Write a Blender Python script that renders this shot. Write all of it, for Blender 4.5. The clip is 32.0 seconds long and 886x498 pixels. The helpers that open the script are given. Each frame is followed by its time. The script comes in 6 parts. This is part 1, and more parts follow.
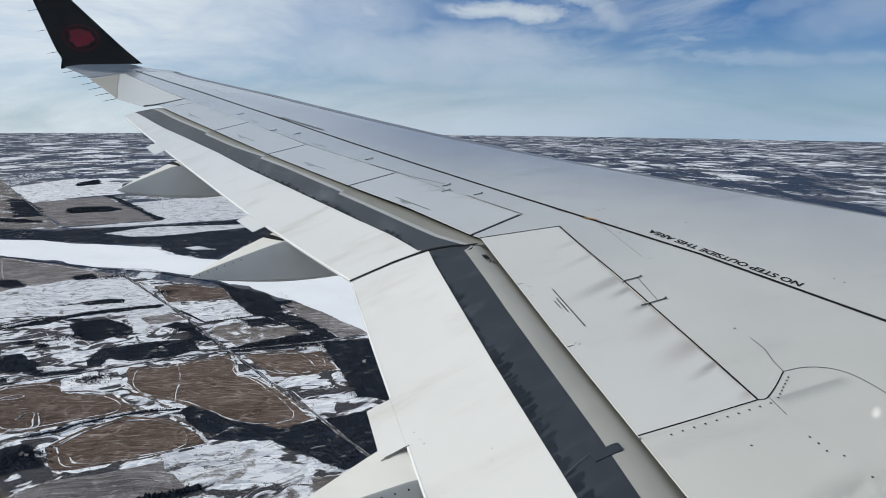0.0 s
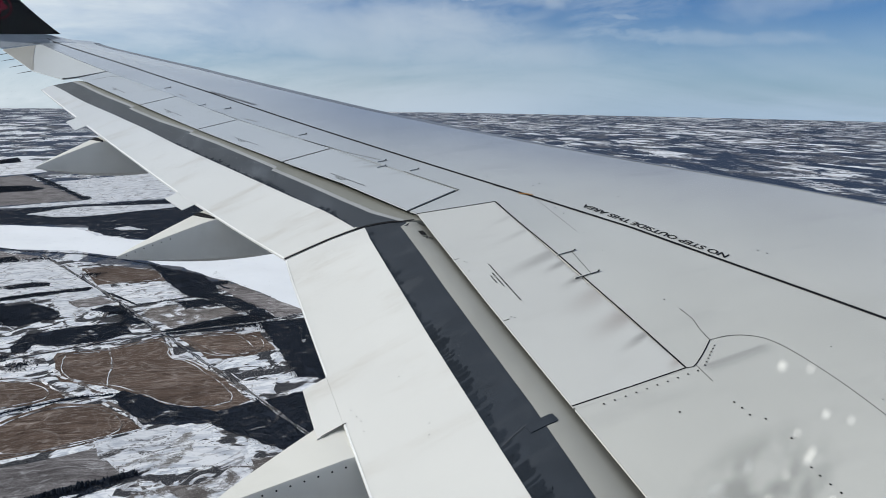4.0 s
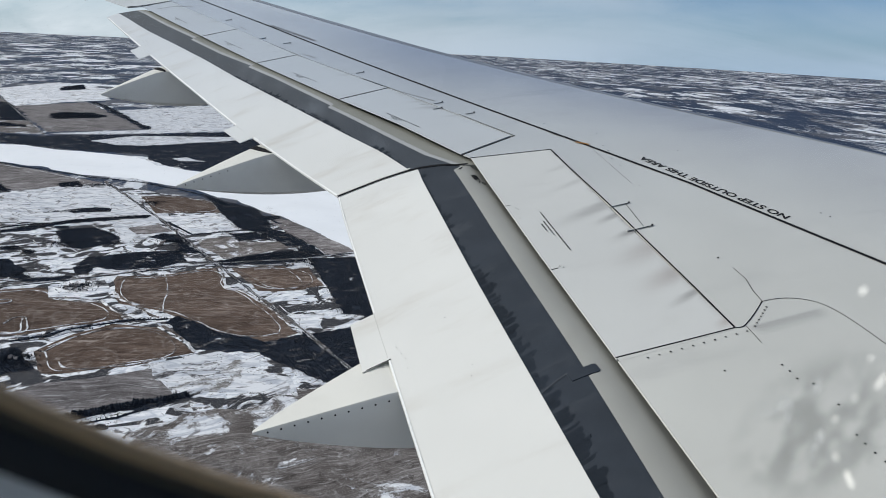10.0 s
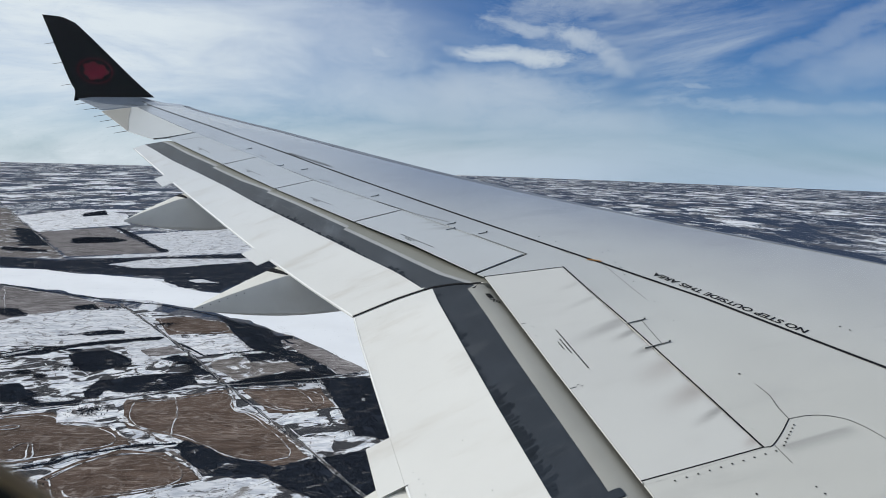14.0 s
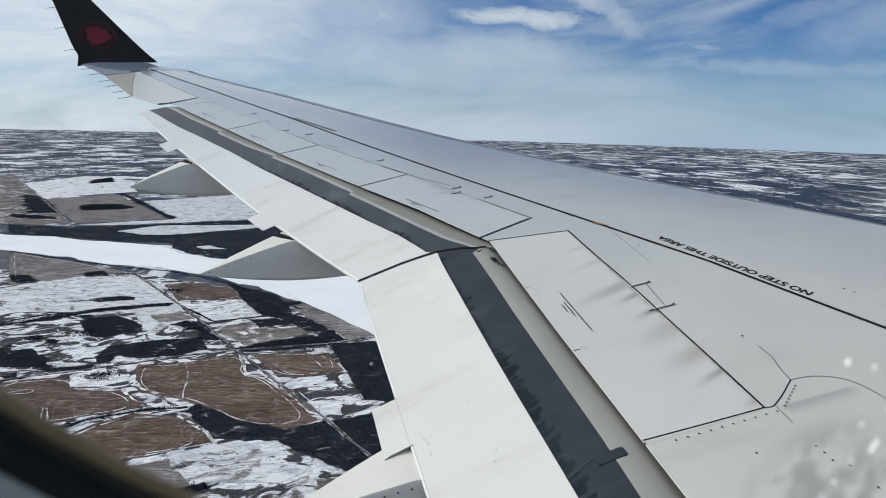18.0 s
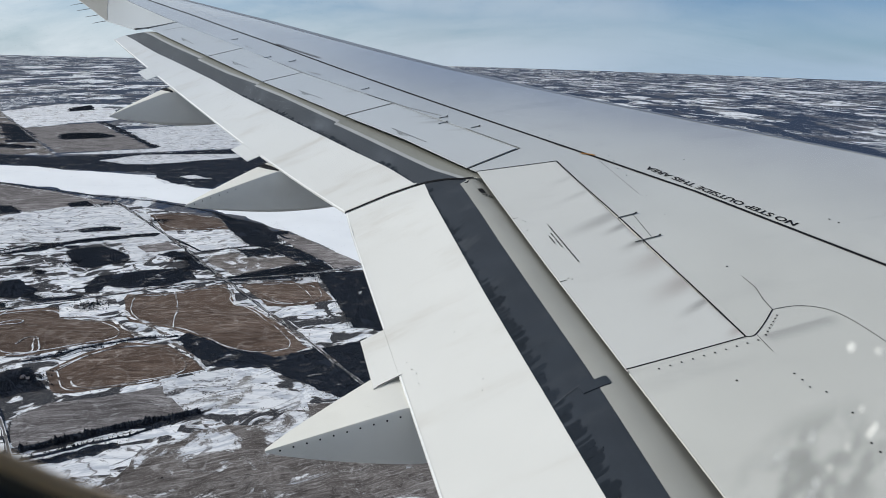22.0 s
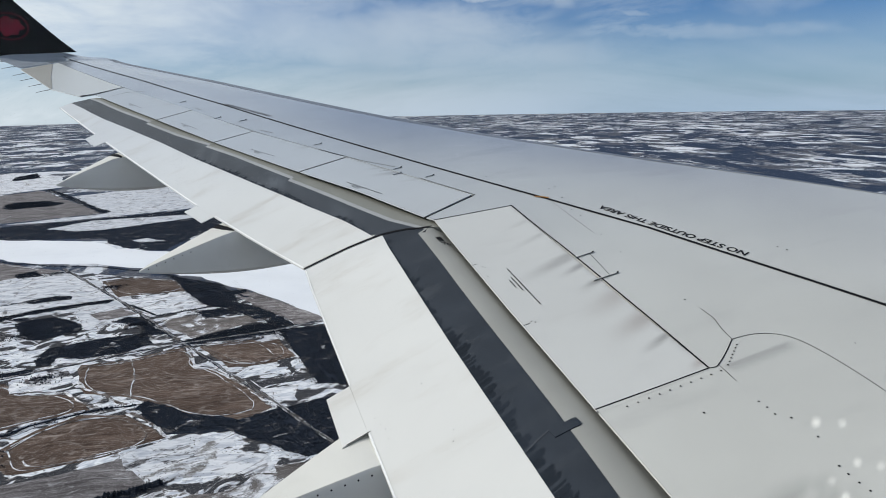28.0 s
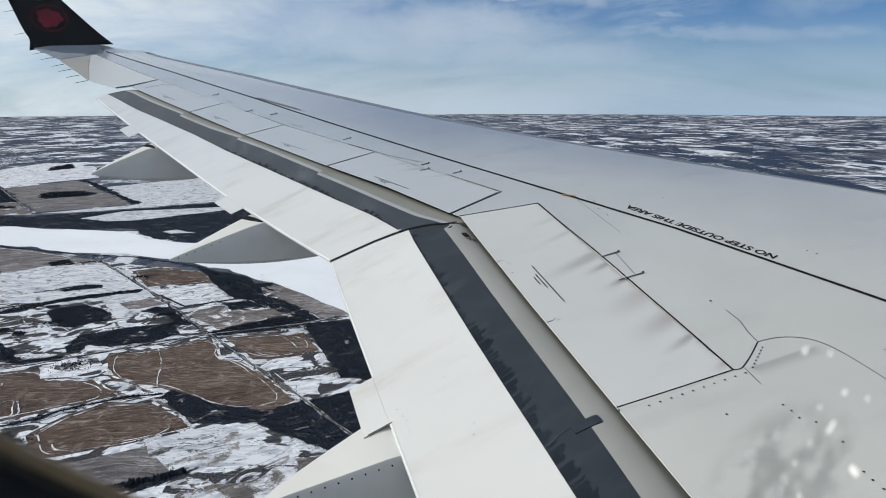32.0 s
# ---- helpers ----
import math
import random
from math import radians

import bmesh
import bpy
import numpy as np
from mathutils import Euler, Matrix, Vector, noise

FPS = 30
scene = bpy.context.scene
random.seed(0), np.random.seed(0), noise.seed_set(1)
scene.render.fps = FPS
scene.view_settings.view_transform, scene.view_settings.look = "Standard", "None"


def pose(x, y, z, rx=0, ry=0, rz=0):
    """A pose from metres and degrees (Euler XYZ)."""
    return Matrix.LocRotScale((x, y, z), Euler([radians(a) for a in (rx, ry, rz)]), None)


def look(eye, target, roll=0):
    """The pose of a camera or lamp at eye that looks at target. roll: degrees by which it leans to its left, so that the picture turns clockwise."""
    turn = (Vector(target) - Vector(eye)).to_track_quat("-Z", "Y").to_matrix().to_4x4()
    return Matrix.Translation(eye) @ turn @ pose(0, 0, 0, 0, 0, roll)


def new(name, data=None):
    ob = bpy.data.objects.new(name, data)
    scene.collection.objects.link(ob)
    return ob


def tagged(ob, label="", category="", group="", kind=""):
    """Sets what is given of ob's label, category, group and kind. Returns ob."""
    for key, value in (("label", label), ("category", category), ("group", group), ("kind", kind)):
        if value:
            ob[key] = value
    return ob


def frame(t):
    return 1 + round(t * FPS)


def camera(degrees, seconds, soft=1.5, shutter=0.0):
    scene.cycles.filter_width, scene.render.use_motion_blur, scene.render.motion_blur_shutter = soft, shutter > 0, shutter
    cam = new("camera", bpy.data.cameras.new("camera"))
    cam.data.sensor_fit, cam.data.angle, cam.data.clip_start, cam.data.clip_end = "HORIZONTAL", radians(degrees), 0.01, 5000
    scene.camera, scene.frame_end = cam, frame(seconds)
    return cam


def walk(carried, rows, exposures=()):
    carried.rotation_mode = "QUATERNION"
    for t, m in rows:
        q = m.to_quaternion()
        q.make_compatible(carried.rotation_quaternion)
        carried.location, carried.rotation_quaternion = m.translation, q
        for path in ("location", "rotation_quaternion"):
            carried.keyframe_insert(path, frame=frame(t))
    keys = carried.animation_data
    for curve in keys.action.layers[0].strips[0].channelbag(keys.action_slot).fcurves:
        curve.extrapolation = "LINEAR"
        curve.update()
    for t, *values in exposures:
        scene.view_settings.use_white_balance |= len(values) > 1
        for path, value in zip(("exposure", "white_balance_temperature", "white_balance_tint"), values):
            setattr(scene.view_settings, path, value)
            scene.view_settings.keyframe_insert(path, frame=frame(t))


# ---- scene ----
# ---- the camera, carried by hand behind a cabin window ----
cam = camera(64.0, 32.0, soft=0.8)
cam.data.dof.use_dof, cam.data.dof.focus_distance, cam.data.dof.aperture_fstop = True, 9.0, 10.5
ROWS = [
    (0.0, 0.0216, 0.0027, 0.0094, 18.329, -10.284, -0.608),
    (0.5, 0.0304, 0.0079, 0.0058, 19.208, -10.463, -0.684),
    (1.0, 0.0398, 0.0127, 0.0032, 20.480, -10.671, -0.775),
    (1.5, 0.0469, 0.0146, 0.0036, 21.870, -10.685, -0.879),
    (2.0, 0.0532, 0.0179, 0.0013, 23.043, -10.743, -0.761),
    (2.5, 0.0566, 0.0211, -0.0024, 23.745, -10.984, -0.668),
    (3.0, 0.0585, 0.0253, -0.0074, 23.925, -11.389, -0.619),
    (3.5, 0.0549, 0.0236, -0.0060, 23.773, -11.821, -0.704),
    (5.5, 0.0429, 0.0174, -0.0072, 21.437, -12.587, -1.983),
    (6.0, 0.0352, 0.0119, -0.0046, 20.952, -13.261, -2.282),
    (6.5, 0.0423, 0.0199, -0.0160, 20.679, -14.119, -2.497),
    (7.0, 0.0460, 0.0236, -0.0186, 20.487, -15.126, -2.656),
    (7.5, 0.0460, 0.0202, -0.0199, 20.287, -15.963, -2.787),
    (8.0, 0.0431, 0.0167, -0.0165, 20.062, -16.652, -2.871),
    (8.5, 0.0379, 0.0136, -0.0152, 19.907, -17.010, -2.954),
    (9.0, 0.0286, 0.0089, -0.0075, 19.821, -17.219, -3.011),
    (9.5, 0.0341, 0.0120, -0.0124, 19.647, -17.069, -3.094),
    (10.0, 0.0362, 0.0150, -0.0152, 19.457, -16.547, -3.146),
    (10.5, 0.0329, 0.0133, -0.0152, 19.188, -15.519, -3.147),
    (11.0, 0.0293, 0.0115, -0.0134, 18.863, -14.042, -3.112),
    (11.5, 0.0236, 0.0081, -0.0089, 18.608, -12.358, -2.959),
    (12.0, 0.0190, 0.0041, -0.0046, 18.394, -10.674, -2.731),
    (12.5, 0.0153, -0.0005, -0.0003, 18.190, -9.161, -2.485),
    (13.0, 0.0121, -0.0022, 0.0033, 18.031, -7.904, -2.220),
    (13.5, 0.0121, -0.0003, 0.0010, 17.910, -7.005, -2.046),
    (15.5, 0.0214, 0.0059, 0.0017, 18.639, -9.392, -1.759),
    (16.0, 0.0257, 0.0036, -0.0041, 18.320, -10.766, -1.729),
    (16.5, 0.0293, -0.0007, -0.0128, 17.845, -11.735, -1.587),
    (17.0, 0.0282, -0.0035, -0.0135, 17.335, -11.856, -1.455),
    (17.5, 0.0264, -0.0069, -0.0099, 17.222, -11.099, -1.492),
    (18.0, 0.0241, -0.0117, -0.0069, 17.546, -9.952, -1.654),
    (18.5, 0.0281, -0.0208, -0.0076, 18.129, -9.111, -1.824),
    (19.0, 0.0197, -0.0118, 0.0035, 18.959, -9.065, -2.083),
    (19.5, 0.0292, 0.0005, -0.0042, 19.524, -9.403, -2.217),
    (20.0, 0.0337, 0.0041, -0.0149, 19.891, -10.015, -2.325),
    (20.5, 0.0370, 0.0087, -0.0158, 19.960, -11.083, -2.439),
    (21.0, 0.0411, 0.0096, -0.0209, 19.702, -12.451, -2.472),
    (21.5, 0.0334, 0.0038, -0.0173, 19.217, -14.024, -2.293),
    (22.0, 0.0331, 0.0083, 0.0043, 18.738, -15.632, -1.742),
    (22.5, 0.0275, 0.0013, 0.0170, 18.240, -16.654, -1.113),
    (23.0, 0.0212, -0.0010, 0.0292, 17.810, -16.832, -0.360),
    (23.5, 0.0202, -0.0071, 0.0315, 17.236, -16.187, 0.270),
    (24.0, 0.0193, -0.0194, 0.0357, 16.667, -15.458, 0.877),
    (24.5, 0.0229, -0.0084, 0.0291, 16.457, -15.082, 1.076),
    (26.5, 0.0233, 0.0034, 0.0247, 18.740, -13.799, 1.001),
    (27.0, 0.0308, 0.0078, 0.0188, 19.797, -12.891, 0.988),
    (27.5, 0.0307, 0.0116, 0.0191, 20.951, -12.200, 1.015),
    (28.0, 0.0326, 0.0117, 0.0210, 22.023, -11.817, 1.038),
    (28.5, 0.0417, 0.0178, 0.0113, 22.837, -11.601, 0.990),
    (29.0, 0.0464, 0.0252, 0.0065, 23.546, -11.689, 0.955),
    (29.5, 0.0539, 0.0234, 0.0029, 23.900, -11.978, 0.941),
    (30.0, 0.0521, 0.0279, 0.0006, 23.997, -12.204, 0.895),
    (30.5, 0.0490, 0.0290, -0.0021, 23.639, -12.325, 0.648),
    (31.0, 0.0399, 0.0217, 0.0025, 22.730, -12.311, 0.398),
    (31.5, 0.0324, 0.0111, 0.0043, 21.410, -12.068, 0.091),
    (32.0, 0.0226, -0.0145, 0.0047, 19.928, -11.929, 0.030),
]


def hand_pose(x, y, z, yaw, pitch, roll):
    a, p = radians(yaw), radians(pitch)
    way = Vector((math.sin(a) * math.cos(p), math.cos(a) * math.cos(p), math.sin(p)))
    eye = Vector((x, y, z))
    return look(eye, eye + way, -roll)


walk(cam, [(r[0], hand_pose(*r[1:])) for r in ROWS])
scene.view_settings.exposure = 0.0

# ---- daylight: sky with thin cirrus, one sun from aft and outboard ----
SUN_WAY = Vector((-0.76, 0.36, 0.54)).normalized()
sun = new("sun", bpy.data.lights.new("sun", "SUN"))
sun.data.energy, sun.data.angle, sun.data.color = 3.3, radians(0.6), (1.0, 0.975, 0.90)
sun.rotation_mode = "QUATERNION"
sun.rotation_quaternion = SUN_WAY.to_track_quat("Z", "Y")

world = bpy.data.worlds.new("sky")
scene.world = world
world.use_nodes = True


class Graph:
    """Short hand for wiring shader nodes."""

    def __init__(self, tree):
        self.tree = tree
        tree.nodes.clear()

    def node(self, kind, **inputs):
        n = self.tree.nodes.new(kind)
        for k, v in inputs.items():
            k = k.replace("_", " ")
            if isinstance(v, bpy.types.NodeSocket):
                self.tree.links.new(v, n.inputs[k])
            else:
                n.inputs[k].default_value = v
        return n

    def math(self, op, a, b=0.0, clamp=False):
        n = self.tree.nodes.new("ShaderNodeMath")
        n.operation, n.use_clamp = op, clamp
        for i, v in enumerate((a, b)):
            if isinstance(v, bpy.types.NodeSocket):
                self.tree.links.new(v, n.inputs[i])
            else:
                n.inputs[i].default_value = v
        return n.outputs[0]

    def ramp(self, v, a, b, lo=0.0, hi=1.0):
        n = self.tree.nodes.new("ShaderNodeMapRange")
        n.interpolation_type = "SMOOTHSTEP"
        self.tree.links.new(v, n.inputs[0])
        for i, x in zip((1, 2, 3, 4), (a, b, lo, hi)):
            n.inputs[i].default_value = x
        return n.outputs[0]

    def mix(self, f, a, b, blend="MIX"):
        n = self.tree.nodes.new("ShaderNodeMix")
        n.data_type, n.blend_type = "RGBA", blend
        for i, v in ((0, f), (6, a), (7, b)):
            if isinstance(v, bpy.types.NodeSocket):
                self.tree.links.new(v, n.inputs[i])
            else:
                n.inputs[i].default_value = v if i == 0 or len(v) == 4 else (*v, 1)
        return n.outputs[2]

    def noise(self, vec, scale, detail=4.0, rough=0.55, distort=0.0):
        n = self.node("ShaderNodeTexNoise", Scale=scale, Detail=detail, Roughness=rough, Distortion=distort)
        if vec is not None:
            self.tree.links.new(vec, n.inputs["Vector"])
        return n.outputs["Fac"]

    def strayed(self, vec, scale, amount):
        """Coordinates pushed about by a soft noise, by up to amount metres."""
        soft = self.node("ShaderNodeTexNoise", Vector=vec, Scale=scale, Detail=3.0)
        push = self.tree.nodes.new("ShaderNodeVectorMath")
        push.operation = "MULTIPLY_ADD"
        push.inputs[1].default_value = (amount, amount, amount)
        self.tree.links.new(soft.outputs["Color"], push.inputs[0])
        self.tree.links.new(vec, push.inputs[2])
        return push.outputs[0]

    def mapped(self, vec, scale=(1, 1, 1), turn=(0, 0, 0), shift=(0, 0, 0)):
        n = self.node("ShaderNodeMapping", Vector=vec)
        n.inputs["Scale"].default_value = scale
        n.inputs["Rotation"].default_value = [radians(a) for a in turn]
        n.inputs["Location"].default_value = shift
        return n.outputs[0]


g = Graph(world.node_tree)
sky = g.node("ShaderNodeTexSky")
sky.sky_type, sky.sun_disc = "NISHITA", False
sky.sun_elevation = math.asin(SUN_WAY.z)
sky.sun_rotation = math.atan2(SUN_WAY.x, SUN_WAY.y)
sky.altitude, sky.air_density, sky.dust_density, sky.ozone_density = 900, 1.0, 0.5, 2.0
way = g.node("ShaderNodeTexCoord").outputs["Generated"]
dx, dy, dz = g.node("ShaderNodeSeparateXYZ", Vector=way).outputs
turn = g.math("MULTIPLY", g.math("ARCTAN2", dx, dy), 180 / math.pi)
rise = g.math("MULTIPLY", g.math("ARCSINE", dz), 180 / math.pi)
dome = g.node("ShaderNodeCombineXYZ", X=turn, Y=rise).outputs[0]
# thin high cloud: drawn-out wisps, a broad veil and fine mares' tails
wisp = g.noise(g.mapped(dome, (0.030, 0.13, 1), (0, 0, -9), (2.4, 0.3, 0)), 1.0, 8, 0.64, 0.7)
veil = g.noise(g.mapped(dome, (0.018, 0.06, 1), (0, 0, -6), (5.2, 1.6, 0)), 1.0, 5, 0.58, 0.5)
tail = g.noise(g.mapped(dome, (0.055, 0.42, 1), (0, 0, 17), (9.7, 4.1, 0)), 1.0, 8, 0.66, 0.8)
puff = g.noise(g.mapped(dome, (0.10, 0.34, 1), (0, 0, -3), (1.0, 8.0, 0)), 1.0, 7, 0.62, 1.0)
curl = g.noise(g.mapped(dome, (0.22, 0.5, 1)), 1.0, 9, 0.66, 0.6)
torn = g.noise(g.mapped(dome, (0.45, 1.0, 1), (0, 0, 12), (3.3, 7.7, 0)), 1.0, 9, 0.68, 0.9)
bent = g.noise(g.mapped(dome, (0.16, 0.16, 1), (0, 0, 0), (6.1, 2.2, 0)), 1.0, 4, 0.55, 0.4)


def bank(a0, e0, wide, high, lean, edge, amount, rag=0.8):
    """One cloud bank round a bearing and a height, in degrees, with a torn, bent edge and fibres inside."""
    u = g.math("DIVIDE", g.math("SUBTRACT", turn, a0), wide)
    bow = g.math("MULTIPLY", g.math("SUBTRACT", bent, 0.5), 2.6)
    v = g.math("DIVIDE", g.math("SUBTRACT", g.math("SUBTRACT", g.math("ADD", rise, bow), e0), g.math("MULTIPLY", u, lean)), high)
    r = g.math("ADD", g.math("MULTIPLY", u, u), g.math("MULTIPLY", v, v))
    r = g.math("ADD", r, g.math("ADD", g.math("MULTIPLY", g.math("SUBTRACT", curl, 0.5), 4.2 * rag), g.math("MULTIPLY", g.math("SUBTRACT", torn, 0.5), 4.4 * rag)))
    return g.math("MULTIPLY", g.ramp(r, 1.1 + edge * 1.5, 1.0 - edge * 1.5), g.math("MULTIPLY", g.ramp(torn, 0.2, 0.62, 1.0 - 0.35 * rag, 1.0), amount))


cloud = g.math("MULTIPLY", g.math("MULTIPLY", g.ramp(wisp, 0.40, 0.72), g.ramp(veil, 0.36, 0.62)), g.ramp(turn, 30.0, 48.0, 0.66, 0.42))
cloud = g.math("MAXIMUM", cloud, g.math("MULTIPLY", g.ramp(tail, 0.52, 0.80), 0.24))
BANKS = (
    (22.6, 8.4, 4.4, 0.62, -0.15, 1.0, 0.92), (28.2, 9.4, 3.0, 0.6, -0.7, 1.1, 0.72), (30.8, 8.1, 1.3, 0.75, -0.5, 1.3, 0.62, 1.0),
    (24.0, 10.5, 3.2, 0.5, -0.8, 1.0, 0.6, 1.0), (12.4, 8.4, 1.2, 0.45, -0.3, 0.8, 0.6), (17.5, 7.6, 1.8, 0.25, -0.3, 0.8, 0.35),
    (36.8, 6.3, 1.3, 0.22, -0.1, 0.9, 0.4), (42.5, 4.6, 7.5, 0.55, -0.25, 1.2, 0.5, 1.0), (36.0, 4.9, 3.0, 0.4, 0.2, 1.1, 0.4, 1.0),
    (46.0, 9.6, 6.0, 0.9, 2.6, 1.1, 0.30, 1.0), (48.0, 7.4, 4.5, 1.6, 0.6, 1.2, 0.36, 0.5), (15.0, 4.4, 13.0, 2.4, -1.2, 1.2, 0.70, 0.3), (27.0, 3.0, 11.0, 1.9, -0.6, 1.2, 0.72, 0.3), (21.0, 5.2, 9.0, 1.9, -0.3, 1.2, 0.72, 0.3),
    (9.0, 9.5, 7.0, 3.2, -1.0, 1.2, 0.62, 0.4), (36.0, 14.5, 12.0, 1.6, 3.0, 1.2, 0.55), (24.0, 17.0, 14.0, 2.2, 4.0, 1.2, 0.55),
    (-40.0, 16.0, 26.0, 9.0, 0.0, 0.9, 0.5), (70.0, 20.0, 16.0, 6.0, 0.0, 0.9, 0.6), (20.0, 32.0, 26.0, 7.0, 3.0, 0.9, 0.5))
for row in BANKS:
    cloud = g.math("MAXIMUM", cloud, bank(*row))
# haze towards the horizon and towards the sun
low = g.ramp(rise, -1.5, 8.0, 1.0, 0.0)
aft = g.ramp(g.math("ADD", turn, g.math("MULTIPLY", g.math("SUBTRACT", veil, 0.5), 40.0)), 31.0, -12.0)
sheet_cloud = g.math("MULTIPLY", g.ramp(wisp, 0.30, 0.62, 0.50, 1.0), g.ramp(puff, 0.25, 0.6, 0.74, 1.0))
haze = g.math("MAXIMUM", g.math("MULTIPLY", low, g.ramp(g.math("ADD", g.math("MULTIPLY", wisp, 0.6), g.math("MULTIPLY", veil, 0.4)), 0.36, 0.60, 0.44, 0.95)), g.math("MULTIPLY", aft, g.math("MULTIPLY", sheet_cloud, 1.05)))
cover = g.math("MAXIMUM", cloud, haze, True)
blue = g.mix(1.0, sky.outputs[0], (0.265, 0.53, 0.90), "MULTIPLY")
ahead = g.ramp(turn, 16.0, 44.0)
white = g.mix(low, (7.4, 8.2, 8.8), g.mix(ahead, (6.2, 7.3, 8.5), (4.8, 6.3, 8.1)))
white = g.mix(aft, white, (8.4, 9.3, 10.0))
tint = g.mix(cover, blue, white)
back = g.node("ShaderNodeBackground", Color=tint, Strength=0.085)
g.node("ShaderNodeOutputWorld", Surface=back.outputs[0])

# ---- materials ----
def material(name, base, rough=0.5, metal=0.0, spread=0.08, grain=30.0, patch=1.2, bump=0.0, dirt=None, streak=None, coat=0.0, spec=0.5, soot=None, span=None, dark_wedge=None):
    """A painted or natural surface with variation at two scales; dirt: (colour, amount); streak: a direction's stretch."""
    m = bpy.data.materials.new(name)
    m.use_nodes = True
    q = Graph(m.node_tree)
    where = q.node("ShaderNodeNewGeometry").outputs["Position"]
    big = q.noise(where, patch, 5, 0.6, 0.3)
    fine = q.noise(where, grain, 4, 0.6)
    lo = [c * (1 - spread) for c in base]
    hi = [min(1, c * (1 + spread)) for c in base]
    col = q.mix(q.ramp(big, 0.3, 0.7), lo, hi)
    col = q.mix(q.math("MULTIPLY", q.ramp(fine, 0.35, 0.75), spread * 2.0, True), col, [c * 0.8 for c in base])
    if dirt:
        spots = q.noise(q.mapped(where, streak or (1, 1, 1)), dirt[2] if len(dirt) > 2 else 2.0, 7, 0.62, 0.2)
        col = q.mix(q.math("MULTIPLY", q.ramp(spots, 0.5, 0.78), dirt[1], True), col, dirt[0])
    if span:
        # dimmer light and sky sheen put into the colour: greyer from inboard to outboard
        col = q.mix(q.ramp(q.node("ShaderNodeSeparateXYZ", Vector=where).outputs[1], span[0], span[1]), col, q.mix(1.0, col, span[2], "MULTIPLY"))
    if dark_wedge:
        # a thin dark wedge: sharp on one side of the line from a to b, fading on the other
        (ax, ay), (bx, by), wide, tone = dark_wedge
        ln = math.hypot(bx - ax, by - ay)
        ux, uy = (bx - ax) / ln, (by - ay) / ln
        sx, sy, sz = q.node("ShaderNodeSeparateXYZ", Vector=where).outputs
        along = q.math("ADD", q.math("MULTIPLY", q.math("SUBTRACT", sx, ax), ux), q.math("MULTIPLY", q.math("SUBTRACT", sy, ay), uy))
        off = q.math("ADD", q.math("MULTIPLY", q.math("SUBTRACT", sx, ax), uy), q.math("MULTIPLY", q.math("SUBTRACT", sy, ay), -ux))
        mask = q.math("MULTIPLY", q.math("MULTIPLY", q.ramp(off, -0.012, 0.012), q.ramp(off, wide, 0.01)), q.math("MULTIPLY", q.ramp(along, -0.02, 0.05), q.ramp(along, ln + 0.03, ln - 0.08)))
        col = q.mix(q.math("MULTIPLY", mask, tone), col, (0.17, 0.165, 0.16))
    if soot:
        # smudges that start at fittings on a hinge line x = a + b y and trail aft of it
        sx, sy, sz = q.node("ShaderNodeSeparateXYZ", Vector=where).outputs
        gone = q.math("SUBTRACT", q.math("ADD", q.math("MULTIPLY", sy, soot[1]), soot[0]), sx)
        lane = q.noise(q.mapped(where, (1.2, 14.0, 0.2), (0, 0, 8)), 1.0, 5, 0.65)
        drift = q.math("ADD", sy, q.math("ADD", q.math("MULTIPLY", gone, soot[2]), q.math("MULTIPLY", q.math("SUBTRACT", lane, 0.5), 0.05)))
        amount = q.math("MULTIPLY", q.ramp(gone, 0.05, 0.0), q.ramp(lane, 0.35, 0.7, 0.10, 0.34))
        rust = None
        for y0, wide, far, tone, red in soot[3]:
            spot = q.math("ABSOLUTE", q.math("SUBTRACT", drift, y0))
            spot = q.math("MULTIPLY", q.ramp(spot, wide, 0.0, 0.0, tone), q.math("POWER", q.ramp(gone, far, 0.0), 1.6))
            amount = q.math("MAXIMUM", amount, spot)
            if red:
                rust = spot if rust is None else q.math("MAXIMUM", rust, spot)
        amount = q.math("MULTIPLY", amount, q.ramp(gone, -0.012, 0.0))
        amount = q.math("MULTIPLY", amount, q.ramp(lane, 0.25, 0.6, 0.7, 1.0), True)
        col = q.mix(amount, col, (0.13, 0.12, 0.115))
        if rust is not None:
            col = q.mix(q.math("MULTIPLY", q.math("MULTIPLY", rust, q.ramp(gone, -0.012, 0.0)), 0.5, True), col, (0.32, 0.20, 0.16))
    p = q.node("ShaderNodeBsdfPrincipled", Base_Color=col, Metallic=metal)
    p.inputs["Specular IOR Level"].default_value = spec
    if coat:
        p.inputs["Coat Weight"].default_value, p.inputs["Coat Roughness"].default_value = coat, 0.08
    r = q.math("ADD", q.math("MULTIPLY", big, 0.16), rough - 0.08, True)
    m.node_tree.links.new(r, p.inputs["Roughness"])
    if bump:
        b = q.node("ShaderNodeBump", Strength=bump, Distance=0.01, Height=fine)
        m.node_tree.links.new(b.outputs[0], p.inputs["Normal"])
    q.node("ShaderNodeOutputMaterial", Surface=p.outputs[0])
    return m


